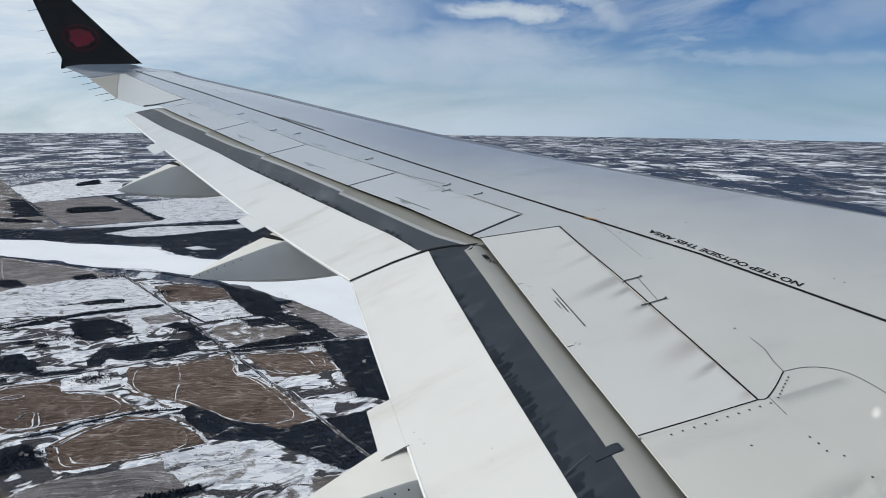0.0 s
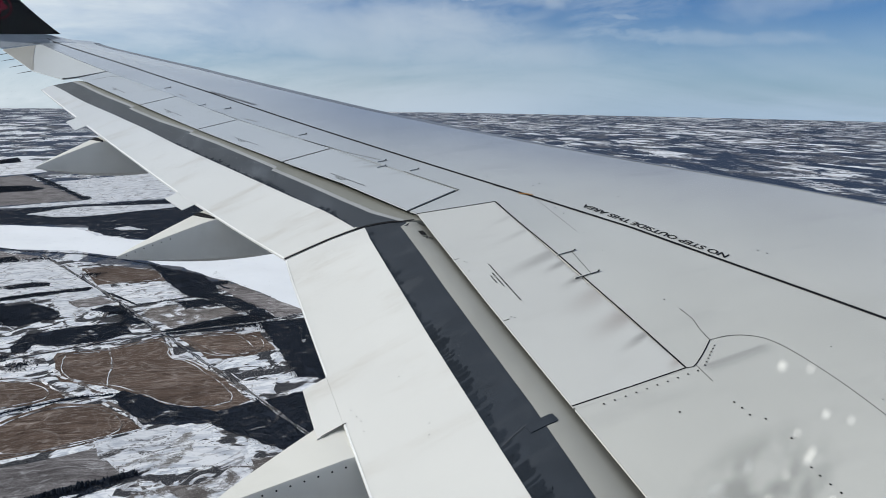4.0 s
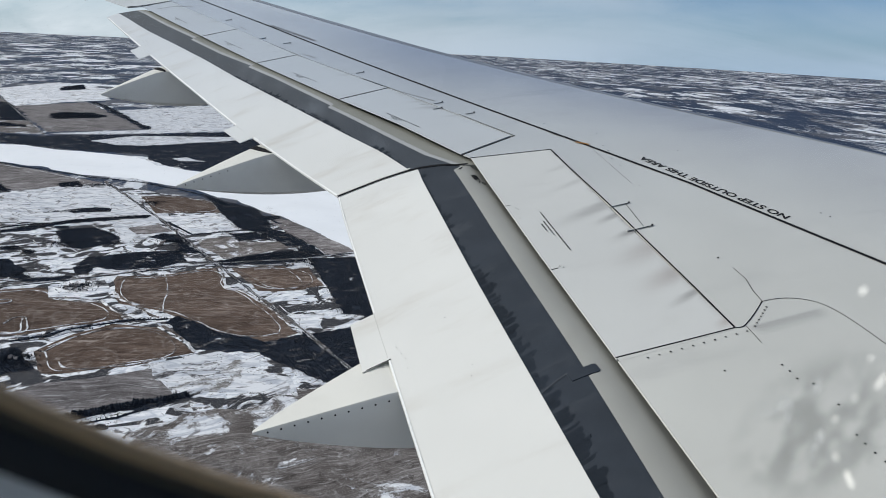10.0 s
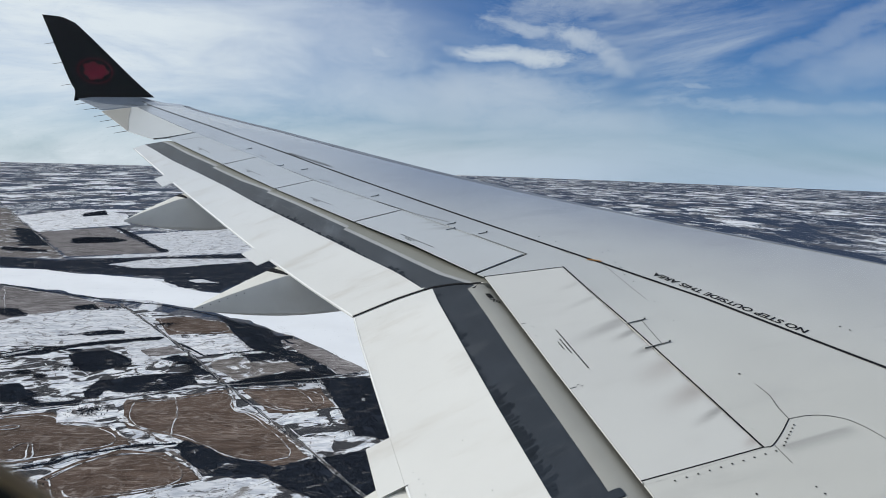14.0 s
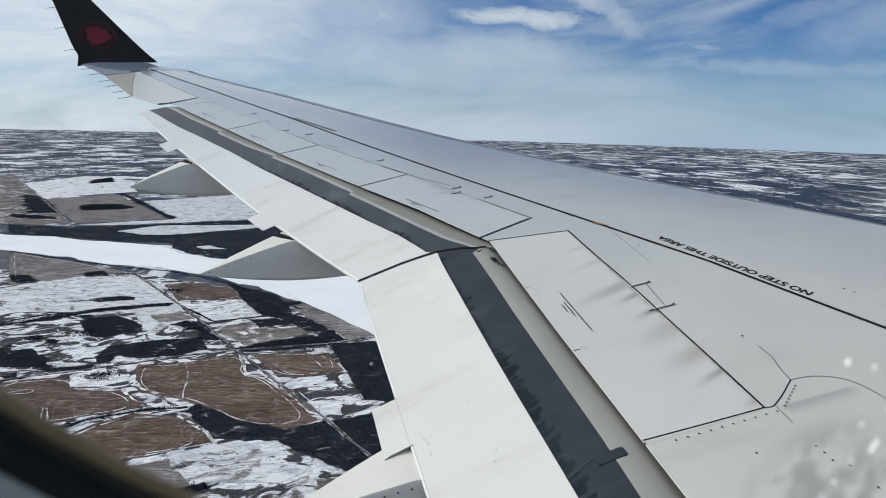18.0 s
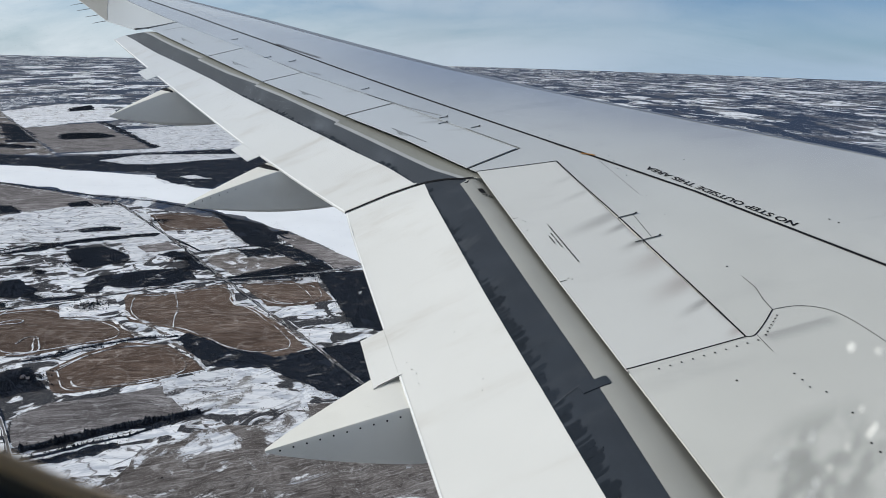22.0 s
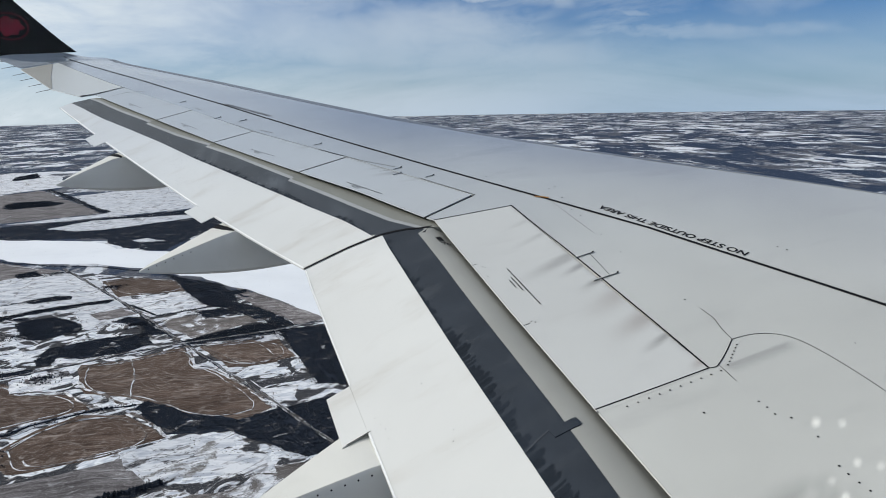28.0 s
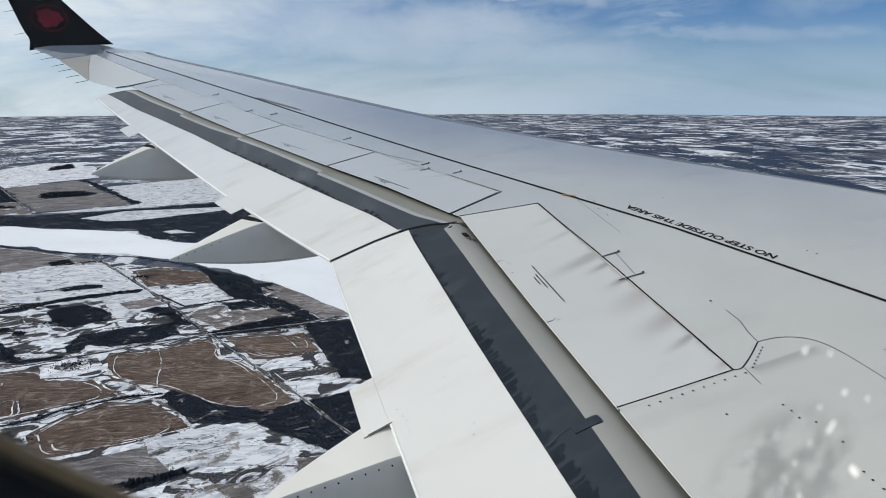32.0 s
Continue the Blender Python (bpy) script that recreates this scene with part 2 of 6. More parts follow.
# outboard falloff of light along the wing, as a colour multiplier
SPAN_SHADE = (1.8, 9.0, (0.575, 0.64, 0.765))
PAINT = material("wing_paint", (0.56, 0.556, 0.518), 0.20, coat=0.5, span=SPAN_SHADE, dark_wedge=((2.574, 2.595), (3.018, 2.585), 0.10, 0.38), spread=0.05, grain=60, patch=0.7, dirt=((0.36, 0.35, 0.34), 0.30, 1.6), streak=(0.5, 2.2, 1))
SPOIL_IN = material("spoiler_paint", (0.56, 0.56, 0.54), 0.36, spread=0.03, grain=60, patch=0.9, dirt=((0.36, 0.35, 0.33), 0.25, 2.2), streak=(0.5, 2.2, 1), soot=(2.333, 0.0688, 0.32, ((4.74, 0.05, 0.405, 0.208, 0), (4.46, 0.06, 0.486, 0.312, 0), (4.06, 0.09, 0.675, 0.546, 0), (3.90, 0.05, 0.297, 0.65, 0), (3.67, 0.06, 0.27, 0.75, 0), (3.45, 0.14, 0.405, 0.286, 1), (3.17, 0.12, 0.432, 0.338, 1), (2.96, 0.045, 0.324, 0.65, 0), (2.68, 0.05, 0.135, 0.39, 1))))
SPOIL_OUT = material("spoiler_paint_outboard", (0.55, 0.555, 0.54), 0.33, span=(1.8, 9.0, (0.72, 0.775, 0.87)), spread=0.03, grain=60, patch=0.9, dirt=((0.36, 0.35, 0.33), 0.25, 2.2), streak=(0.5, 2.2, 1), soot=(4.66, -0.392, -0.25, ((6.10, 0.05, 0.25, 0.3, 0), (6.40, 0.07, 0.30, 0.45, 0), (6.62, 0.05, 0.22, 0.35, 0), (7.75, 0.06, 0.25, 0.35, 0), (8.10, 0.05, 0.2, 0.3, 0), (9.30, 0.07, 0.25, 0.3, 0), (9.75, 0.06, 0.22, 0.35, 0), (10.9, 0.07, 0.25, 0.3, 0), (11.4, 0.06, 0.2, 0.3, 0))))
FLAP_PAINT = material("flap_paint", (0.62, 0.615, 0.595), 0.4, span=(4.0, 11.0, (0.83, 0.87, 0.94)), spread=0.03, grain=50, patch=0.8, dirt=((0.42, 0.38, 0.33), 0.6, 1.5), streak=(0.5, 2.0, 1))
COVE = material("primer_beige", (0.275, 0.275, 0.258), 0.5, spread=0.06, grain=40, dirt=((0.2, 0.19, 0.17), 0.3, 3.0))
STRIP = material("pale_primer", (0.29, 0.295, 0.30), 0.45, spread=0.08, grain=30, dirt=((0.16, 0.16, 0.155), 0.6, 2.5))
# dull beige primer, with shade under the spoilers worked into its colour
SHADED_PRIMER = material("shaded_primer", (0.205, 0.205, 0.182), 0.5, spread=0.08, grain=40, dirt=((0.12, 0.115, 0.10), 0.4, 3.0))
SLATE = material("bare_composite", (0.026, 0.032, 0.042), 0.55, spread=0.14, grain=22, patch=2.5, dirt=((0.060, 0.066, 0.076), 0.7, 3.0), streak=(0.6, 1.8, 1), spec=0.16)
# pale blue streaks paint some cloud sheen onto the worn outboard band
SLATE_OUT = material("bare_composite_outboard", (0.028, 0.035, 0.046), 0.55, spread=0.16, grain=22, patch=2.0, dirt=((0.085, 0.098, 0.118), 0.9, 1.8), streak=(1.4, 0.7, 1), spec=0.38)
SOOT = material("worn_patch", (0.0185, 0.0235, 0.0315), 0.75, spread=0.3, grain=30, spec=0.05)
BLACK = material("winglet_black", (0.0018, 0.0030, 0.0050), 0.5, spread=0.2, spec=0.04)
RED = material("roundel_red", (0.165, 0.010, 0.025), 0.5, spread=0.3, patch=6, spec=0.05)
RIM_RED = material("roundel_ring_red", (0.072, 0.008, 0.016), 0.5, spread=0.3, patch=6, spec=0.05)
TIP_BEIGE = material("worn_aileron_beige", (0.30, 0.295, 0.275), 0.5, spread=0.06, dirt=((0.2, 0.19, 0.17), 0.3, 3.0))
AILERON = material("aileron_paint", (0.50, 0.52, 0.525), 0.38, spread=0.03, dirt=((0.38, 0.38, 0.37), 0.25, 2.0))
FADED = material("faded_stencil", (0.11, 0.115, 0.13), 0.7, spread=0.3, grain=40, spec=0.2)
INK = material("stencil_black", (0.010, 0.010, 0.012), 0.8, spec=0.15)
BAY = material("spoiler_bay", (0.09, 0.088, 0.082), 0.7, spread=0.2)
GAP = material("gap_dark", (0.010, 0.010, 0.012), 0.9, spec=0.1)
SEAM = material("seam_sealant", (0.075, 0.075, 0.075), 0.8, spread=0.2, spec=0.2)
FAIR = material("fairing_paint", (0.60, 0.59, 0.555), 0.42, spread=0.04, dirt=((0.38, 0.36, 0.32), 0.25, 2.5))
BAND_SEAM = material("band_seam", (0.055, 0.062, 0.075), 0.6)
EDGE_HIGHLIGHT = material("edge_highlight_white", (0.80, 0.80, 0.79), 0.35, spread=0.1, grain=20)
EDGE_SHADE = material("leading_edge_shade_grey", (0.17, 0.19, 0.225), 0.4, spread=0.15, grain=20)
WICK = material("wick_grey", (0.12, 0.12, 0.13), 0.5)
AMBER = material("amber_mark", (0.30, 0.135, 0.03), 0.7, spread=0.4, grain=60, spec=0.2)

# ---- helpers for meshes ----
def finish(name, bm, mats, parent=None, label="", smooth=None):
    me = bpy.data.meshes.new(name)
    bmesh.ops.recalc_face_normals(bm, faces=bm.faces)
    bm.to_mesh(me)
    bm.free()
    for m in mats if isinstance(mats, (list, tuple)) else [mats]:
        me.materials.append(m)
    if smooth is not None:
        me.shade_smooth()
        me.set_sharp_from_angle(angle=radians(smooth))
    ob = new(name, me)
    if parent:
        ob.parent = parent
    if label:
        ob["label"] = label
    return ob


def part(name, bm, mats, parent, label="", smooth=35):
    return finish(name, bm, mats, parent, label, smooth)


def broken(points):
    """A line in the plan as x of y, straight between the given (y, x)."""
    ys, xs = zip(*points)
    return lambda y: float(np.interp(y, ys, xs))


# ---- the wing's surfaces: x forward, y outboard, z up from the eye ----
def wing_z(x, y):
    return -2.196 + 0.16901 * x + 0.16926 * y + 0.00281 * y * y


lead = broken([(-0.5, 7.2), (4.42, 4.90), (5.72, 4.213), (6.89, 3.611), (8.62, 2.773), (10.24, 2.047), (12.28, 1.107), (13.96, 0.233), (14.7, -0.16), (15.1, -0.35), (15.45, -0.48), (15.75, -0.64), (15.95, -0.86), (16.1, -0.99), (16.6, -1.16)])
stripe = broken([(0.0, 4.32), (2.92, 3.595), (4.107, 3.285), (5.061, 2.955), (6.961, 2.256), (10.457, 0.945), (12.913, -0.062), (16.054, -1.471)])
hinge = broken([(2.614, 2.512), (5.06, 2.68), (5.434, 2.53), (7.164, 1.876), (8.794, 1.17), (10.438, 0.55), (12.504, -0.281), (15.466, -1.45)])


edge_out = broken([(5.2, 2.022), (5.24, 2.009), (6.138, 1.715), (7.02, 1.357), (8.624, 0.722), (10.127, 0.160), (12.257, -0.659), (12.8, -0.90)])


def spoiler_edge(y):
    return 1.6543 + 0.07497 * y if y < 5.2 else edge_out(y)


def skin_z(x, y):
    """The upper skin, with the nose curving down ahead of the black line and the tip turning up."""
    s = max(0.0, (x - stripe(y)) / max(0.2, lead(y) - stripe(y)))
    z = wing_z(x, y) - 0.10 * s ** 1.4
    if y > 15.3:
        k = min(1.0, (y - 15.3) / 0.7) ** 2
        z += 0.2 * k * min(1.0, max(0.0, (-1.0 - x) / 1.3))
    return z


def flap_z(x, y):
    return wing_z(x, y) - 0.014 - 0.254 * max(0.0, spoiler_edge(y) - x)


def sheet(top, rows, across, thick=0.02, taper=1.0):
    """A closed panel: rows of plan points (x, y) from one side to the other, on the surface top, with a thickness."""
    bm = bmesh.new()
    grid = []
    for a, b in rows:
        line = []
        for j in range(across + 1):
            f = j / across
            x, y = a[0] + (b[0] - a[0]) * f, a[1] + (b[1] - a[1]) * f
            line.append((x, y, top(x, y), thick * (1 + (taper - 1) * f)))
        grid.append(line)
    up = [[bm.verts.new((x, y, z)) for x, y, z, t in line] for line in grid]
    dn = [[bm.verts.new((x, y, z - t)) for x, y, z, t in line] for line in grid]
    n, m = len(grid), across + 1
    for i in range(n - 1):
        for j in range(m - 1):
            bm.faces.new((up[i][j], up[i + 1][j], up[i + 1][j + 1], up[i][j + 1]))
            bm.faces.new((dn[i][j], dn[i][j + 1], dn[i + 1][j + 1], dn[i + 1][j]))
    for i in range(n - 1):
        bm.faces.new((up[i][0], dn[i][0], dn[i + 1][0], up[i + 1][0]))
        bm.faces.new((up[i][m - 1], up[i + 1][m - 1], dn[i + 1][m - 1], dn[i][m - 1]))
    for j in range(m - 1):
        bm.faces.new((up[0][j], up[0][j + 1], dn[0][j + 1], dn[0][j]))
        bm.faces.new((up[n - 1][j], dn[n - 1][j], dn[n - 1][j + 1], up[n - 1][j + 1]))
    return bm


def ribbon(points, width, top, rise=0.004, step=0.15):
    """A flat strip along plan points, lying on the surface top."""
    fine = []
    for (ax, ay), (bx, by) in zip(points, points[1:]):
        k = max(1, int(math.hypot(bx - ax, by - ay) / step))
        fine += [(ax + (bx - ax) * i / k, ay + (by - ay) * i / k) for i in range(k)]
    fine.append(points[-1])
    bm = bmesh.new()
    last = None
    for i, (x, y) in enumerate(fine):
        a, b = fine[max(0, i - 1)], fine[min(len(fine) - 1, i + 1)]
        d = Vector((b[0] - a[0], b[1] - a[1])).normalized()
        w = width(i / (len(fine) - 1)) if callable(width) else width
        nx, ny = -d.y * w / 2, d.x * w / 2
        pair = [bm.verts.new((x + s * nx, y + s * ny, top(x + s * nx, y + s * ny) + rise)) for s in (1, -1)]
        if last:
            bm.faces.new((last[0], last[1], pair[1], pair[0]))
        last = pair
    return bm


def box_bm(size, at, m=None):
    bm = bmesh.new()
    bmesh.ops.create_cube(bm, size=1, matrix=Matrix.Translation(at) @ (m or Matrix()) @ Matrix.Diagonal((*size, 1)))
    return bm


# ---- the wing ----
wing = tagged(new("aircraft_wing"), "white jet airliner wing with lowered flaps and a black winglet", "wing")

# fixed box: upper skin, nose and lower skin in one shell
EDGE = [(-0.4, None), (1.2, None), (2.609, None), (2.617, 2.515), (3.4, None), (4.2, None), (5.055, 2.683), (5.17, 2.045), (5.245, 2.012), (5.437, 2.533),
        (6.3, None), (7.3, None), (8.5, None), (9.5, None), (10.5, None), (11.5, None), (12.50, None), (12.51, None), (13.4, None), (14.5, None), (14.8, None), (15.1, None), (15.3, None), (15.46, None), (15.5, -2.10), (15.75, -2.30), (15.95, -2.54), (16.06, -2.60)]
bm = bmesh.new()
rings = []
for y, aft in EDGE:
    if aft is None:
        aft = spoiler_edge(y) + 0.004 if y < 2.615 else hinge(y) + 0.006
    nose = lead(y)
    depth = 0.10 * (nose - (spoiler_edge(y) if y < 12.4 else aft)) + 0.05
    ring = [(aft + (nose - aft) * f, skin_z(aft + (nose - aft) * f, y)) for f in (i / 16 for i in range(17))]
    zn = ring[-1][1]
    ring += [(nose + 0.035, zn - 0.03), (nose + 0.03, zn - 0.075), (nose - 0.04, zn - 0.12)]
    for f in (0.85, 0.6, 0.35, 0.1, 0.0):
        x = aft + (nose - aft) * f
        if y > 15.48:
            ring.append((x, skin_z(x, y) - 0.015 - 0.14 * f))
            continue
        if f < 0.3 and (y < 2.614 or 5.05 < y < 5.44):
            ring.append((x, skin_z(x, y) - 0.008 - 0.25 * f))
            continue
        ring.append((x, min(zn - 0.12, skin_z(x, y) - 0.02) - depth * math.sin(math.pi * min(1, f + 0.25)) * 0.6 + (1 - f) * min(0.0, skin_z(x, y) - zn) * 0.6))
    rings.append([bm.verts.new((x, y, z)) for x, z in ring])
n = len(rings[0])
for a, b in zip(rings, rings[1:]):
    for j in range(n):
        k = (j + 1) % n
        bm.faces.new((a[j], a[k], b[k], b[j]))
bm.faces.new(rings[0])
bm.faces.new(rings[-1])
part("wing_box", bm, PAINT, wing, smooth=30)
# shade on the down-curving nose, laid on as a grey ribbon
part("leading_edge_shade", ribbon([(lead(y) - 0.01 - 0.045 * min(1.0, max(0.0, (y - 4.0) / 6.0)), y) for y in np.linspace(0.2, 15.4, 60)], lambda f: 0.02 + 0.09 * min(1.0, max(0.0, (f - 0.25) / 0.4)), skin_z, 0.003), EDGE_SHADE, wing, "grey strip painted as shade on the leading edge curve")

# spoilers, four outboard and one inboard, each with a gap round it
bm = sheet(wing_z, [((2.045, 5.158), (2.668, 5.050)), ((1.930, 3.7), (2.578, 3.7)), ((1.853, 2.624), (2.505, 2.619))], 6, 0.006, 4)
part("spoiler", bm, SPOIL_IN, wing, "large inboard white spoiler panel")
ENDS = [((2.000, 5.262), (2.522, 5.455)), ((1.357, 7.026), (1.876, 7.15)), ((0.708, 8.66), (1.17, 8.78)), ((0.127, 10.19), (0.60, 10.36)), ((-0.695, 12.35), (-0.275, 12.515))]
for (a, b), (c, d) in zip(ENDS, ENDS[1:]):
    rows = []
    for i in range(7):
        f = 0.005 + 0.985 * i / 6
        y = a[1] + (c[1] - a[1]) * f
        rows.append(((edge_out(y), y), (b[0] + (d[0] - b[0]) * f - 0.012, b[1] + (d[1] - b[1]) * f)))
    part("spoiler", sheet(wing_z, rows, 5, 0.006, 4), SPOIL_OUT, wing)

# aileron
AIL = [((-0.905, 12.41), (-0.30, 12.545)), ((-1.386, 13.30), (-0.605, 13.3)), ((-1.70, 14.3), (-0.995, 14.3)), ((-2.055, 15.36), (-1.425, 15.40)), ((-2.04, 15.42), (-1.455, 15.45))]
part("aileron", sheet(lambda x, y: wing_z(x, y) - 0.004, AIL, 6, 0.012, 5), AILERON, wing, "pale grey aileron")
part("aileron_tip", sheet(lambda x, y: wing_z(x, y) + 0.001, [((-1.392, 13.32), (-1.372, 13.34)), ((-1.70, 14.3), (-1.47, 14.34)), ((-2.05, 15.35), (-1.53, 15.42))], 4, 0.004), TIP_BEIGE, wing, "beige worn aileron surface")
part("aileron_gap", ribbon([(-0.91, 12.40), (-0.67, 12.365), (-0.27, 12.53)], lambda f: 0.05 - 0.035 * f, wing_z, 0.006), GAP, wing)
part("aileron_gap", ribbon([(-2.20, 15.68), (-1.9, 15.60), (-1.66, 15.56), (-1.46, 15.48)], lambda f: 0.13 * (1 - f) + 0.012, wing_z, 0.012), GAP, wing)

# dark bays under the spoilers, behind the fixed box
for y0, y1, n in ((2.62, 5.15, 6), (5.25, 12.5, 16)):
    part("rear_spar", sheet(lambda x, y: wing_z(x, y) - 0.020, [((spoiler_edge(y) + 0.05, y), (hinge(y) + 0.03, y)) for y in (y0 + (y1 - y0) * k / n for k in range(n + 1))], 2, 0.004), BAY, wing)
for y0, y1, n in ((2.62, 5.15, 4), (5.25, 12.5, 12)):
    part("bay_floor", sheet(lambda x, y: wing_z(x, y) - 0.15, [((spoiler_edge(y) + 0.10, y), (hinge(y) + 0.08, y)) for y in (y0 + (y1 - y0) * k / n for k in range(n + 1))], 2, 0.02), BAY, wing)
part("shroud", sheet(lambda x, y: wing_z(x, y) - 0.016, [((spoiler_edge(y) + 0.04, y), (spoiler_edge(y) + 0.30, y)) for y in (-0.3, 0.6, 1.5, 2.6)], 2, 0.004), BAY, wing)

# flaps: nose in primer, a bare wear band, painted skin, a thin trailing edge
out_te = broken([(5.43, 1.055), (7.43, 0.370), (10.285, -0.526), (12.5, -1.222)])
out_hi = broken([(5.0, 1.98), (5.264, 1.887), (5.46, 1.80), (5.47, 1.780), (6.49, 1.425), (6.99, 1.232), (7.0, 1.262), (8.08, 0.855), (8.68, 0.605), (8.69, 0.638), (9.31, 0.36), (10.26, -0.008), (10.27, 0.028), (11.38, -0.42), (12.03, -0.655), (12.49, -0.86)])
out_lo = broken([(5.2, 1.66), (5.47, 1.587), (5.831, 1.485), (6.73, 1.147), (7.709, 0.774), (8.538, 0.454), (9.378, 0.154), (10.288, -0.20), (11.307, -0.613), (12.357, -0.989), (12.5, -1.06)])
in_te = broken([(-0.4, 0.754), (3.831, 0.973), (5.45, 1.055)])
in_hi = broken([(-0.4, 1.42), (2.72, 1.725), (3.19, 1.758), (3.6, 1.785), (4.12, 1.821), (4.53, 1.854), (5.04, 1.887), (5.09, 1.890), (5.10, 1.938), (5.148, 1.946), (5.45, 1.972)])
in_lo = broken([(-0.4, 1.300), (2.753, 1.500), (3.623, 1.551), (5.25, 1.664), (5.45, 1.675)])
joint = broken([(0.7, 5.44), (1.055, 5.438), (1.386, 5.414), (1.65, 5.361), (1.811, 5.276), (2.013, 5.10), (2.5, 4.9)])


def bowed(x, y):
    """Bends the end of either flap to the joint between them."""
    if y > 11.9:
        return x, y - 0.62 * max(0.0, x + 1.08) * min(1.0, (y - 11.9) / 0.59)
    return x, y + (joint(x) - 5.44) * max(0.0, 1 - abs(y - 5.44) / 0.6)


def nose_z(x, y, hi):
    """The rounded nose falls away ahead of the wear band, under the spoilers."""
    d = max(0.0, x - hi(y))
    if hi is in_hi:
        return flap_z(x, y) - (1.8 * d * d if d < 0.15 else 0.0405 + 0.54 * (d - 0.15))
    return flap_z(x, y) - 0.22 * max(0.0, d - 0.03)


def flap(name, te, lo, hi, y0, y1, lab):
    ys = sorted({*np.linspace(y0, y1, max(8, int(abs(y1 - y0) / 0.4))).tolist(), *[v for v in (4.9, 5.1, 5.089, 5.101, 5.148, 5.22, 5.3, 5.38, 5.47, 5.6, 5.75, 5.95, 6.985, 7.002, 8.678, 8.692, 10.258, 10.272) if y0 < v < y1]})

    def strip(a, b, top, across, thick, taper):
        def steps(y):
            out = []
            for k in range(across + 1):
                x, v = bowed(a(y) + (b(y) - a(y)) * k / across, y)
                for _ in range(3):
                    x = a(v) + (b(v) - a(v)) * k / across
                    v = bowed(x, y)[1]
                out.append((x, v))
            return out
        bm = bmesh.new()
        up = [[bm.verts.new((x, v, top(x, v))) for x, v in steps(y)] for y in ys]
        dn = [[bm.verts.new((x, v, top(x, v) - thick * (1 + (taper - 1) * k / across))) for k, (x, v) in enumerate(steps(y))] for y in ys]
        for p, q, r, s in zip(up, up[1:], dn, dn[1:]):
            for k in range(across):
                bm.faces.new((p[k], q[k], q[k + 1], p[k + 1]))
                bm.faces.new((r[k], r[k + 1], s[k + 1], s[k]))
            bm.faces.new((p[0], r[0], s[0], q[0]))
            bm.faces.new((p[-1], q[-1], s[-1], r[-1]))
        for p, r in ((up[0], dn[0]), (up[-1], dn[-1])):
            for k in range(across):
                bm.faces.new((p[k], p[k + 1], r[k + 1], r[k]))
        return bm

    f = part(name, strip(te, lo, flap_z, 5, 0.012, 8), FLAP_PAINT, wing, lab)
    part("wear_band", strip(lambda y: lo(y) + 0.0005, hi, flap_z, 3, 0.1, 1.2), SLATE if hi is in_hi else SLATE_OUT, f, "dark bare composite wear band")
    split = 0.0005
    if hi is out_hi:
        split = 0.036
        part("nose_edge_strip", strip(lambda y: hi(y) + 0.0005, lambda y: hi(y) + split, lambda x, y: nose_z(x, y, hi), 2, 0.12, 0.9), STRIP, f, "pale primed strip")
    part("flap_nose", strip(lambda y: hi(y) + split + 0.0004, lambda y: hi(y) + 0.34, lambda x, y: nose_z(x, y, hi), 14, 0.12, 0.9), COVE if hi is in_hi else SHADED_PRIMER, f, "beige primed flap nose")
    return f


inner = flap("inboard_flap", in_te, in_lo, in_hi, -0.3, 5.432, "white inboard flap lowered behind the spoiler")
outer = flap("outboard_flap", out_te, out_lo, out_hi, 5.448, 12.49, "long white outboard flap lowered behind the spoilers")
part("joint_seal", ribbon([(x, joint(x)) for x in (1.05, 1.25, 1.4, 1.55, 1.67, 1.76, 1.838, 1.92, 2.0)], 0.019, flap_z, 0.006, 0.05), GAP, outer, "dark rubber joint seal")
part("seal_edging", ribbon([(x, joint(x) + 0.022) for x in (1.05, 1.25, 1.4, 1.55, 1.62)], 0.012, flap_z, 0.006, 0.05), FAIR, outer)

# white ribbons paint in the highlight along the lit trailing edges
for te, y0, y1, wide, mother in ((out_te, 5.46, 6.98, 0.012, outer), (out_te, 7.385, 10.25, 0.012, outer), (out_te, 10.705, 12.4, 0.012, outer), (in_te, 0.2, 3.375, 0.008, inner), (in_te, 3.84, 5.42, 0.008, inner)):
    part("trailing_edge_highlight", ribbon([(te(y) + wide / 2, y) for y in np.linspace(y0, y1, 10)], wide, flap_z, 0.003), EDGE_HIGHLIGHT, mother, "white strip painted as the trailing edge highlight")

# plates over the flap tracks, proud of the trailing edge
for y0, y1, te, deep in ((3.385, 3.831, in_te, 0.14), (6.99, 7.373, out_te, 0.118), (10.26, 10.694, out_te, 0.13)):
    part("track_plate", sheet(lambda x, y: flap_z(x, y) + 0.0, [((te(y) - deep, y), (te(y) - 0.001, y)) for y in (y0, (y0 + y1) / 2, y1)], 2, 0.006), FLAP_PAINT, inner if y0 < 5 else outer)
part("plate_joint", ribbon([(0.83, 3.3825), (0.962, 3.3785)], 0.006, flap_z, 0.003), GAP, inner)

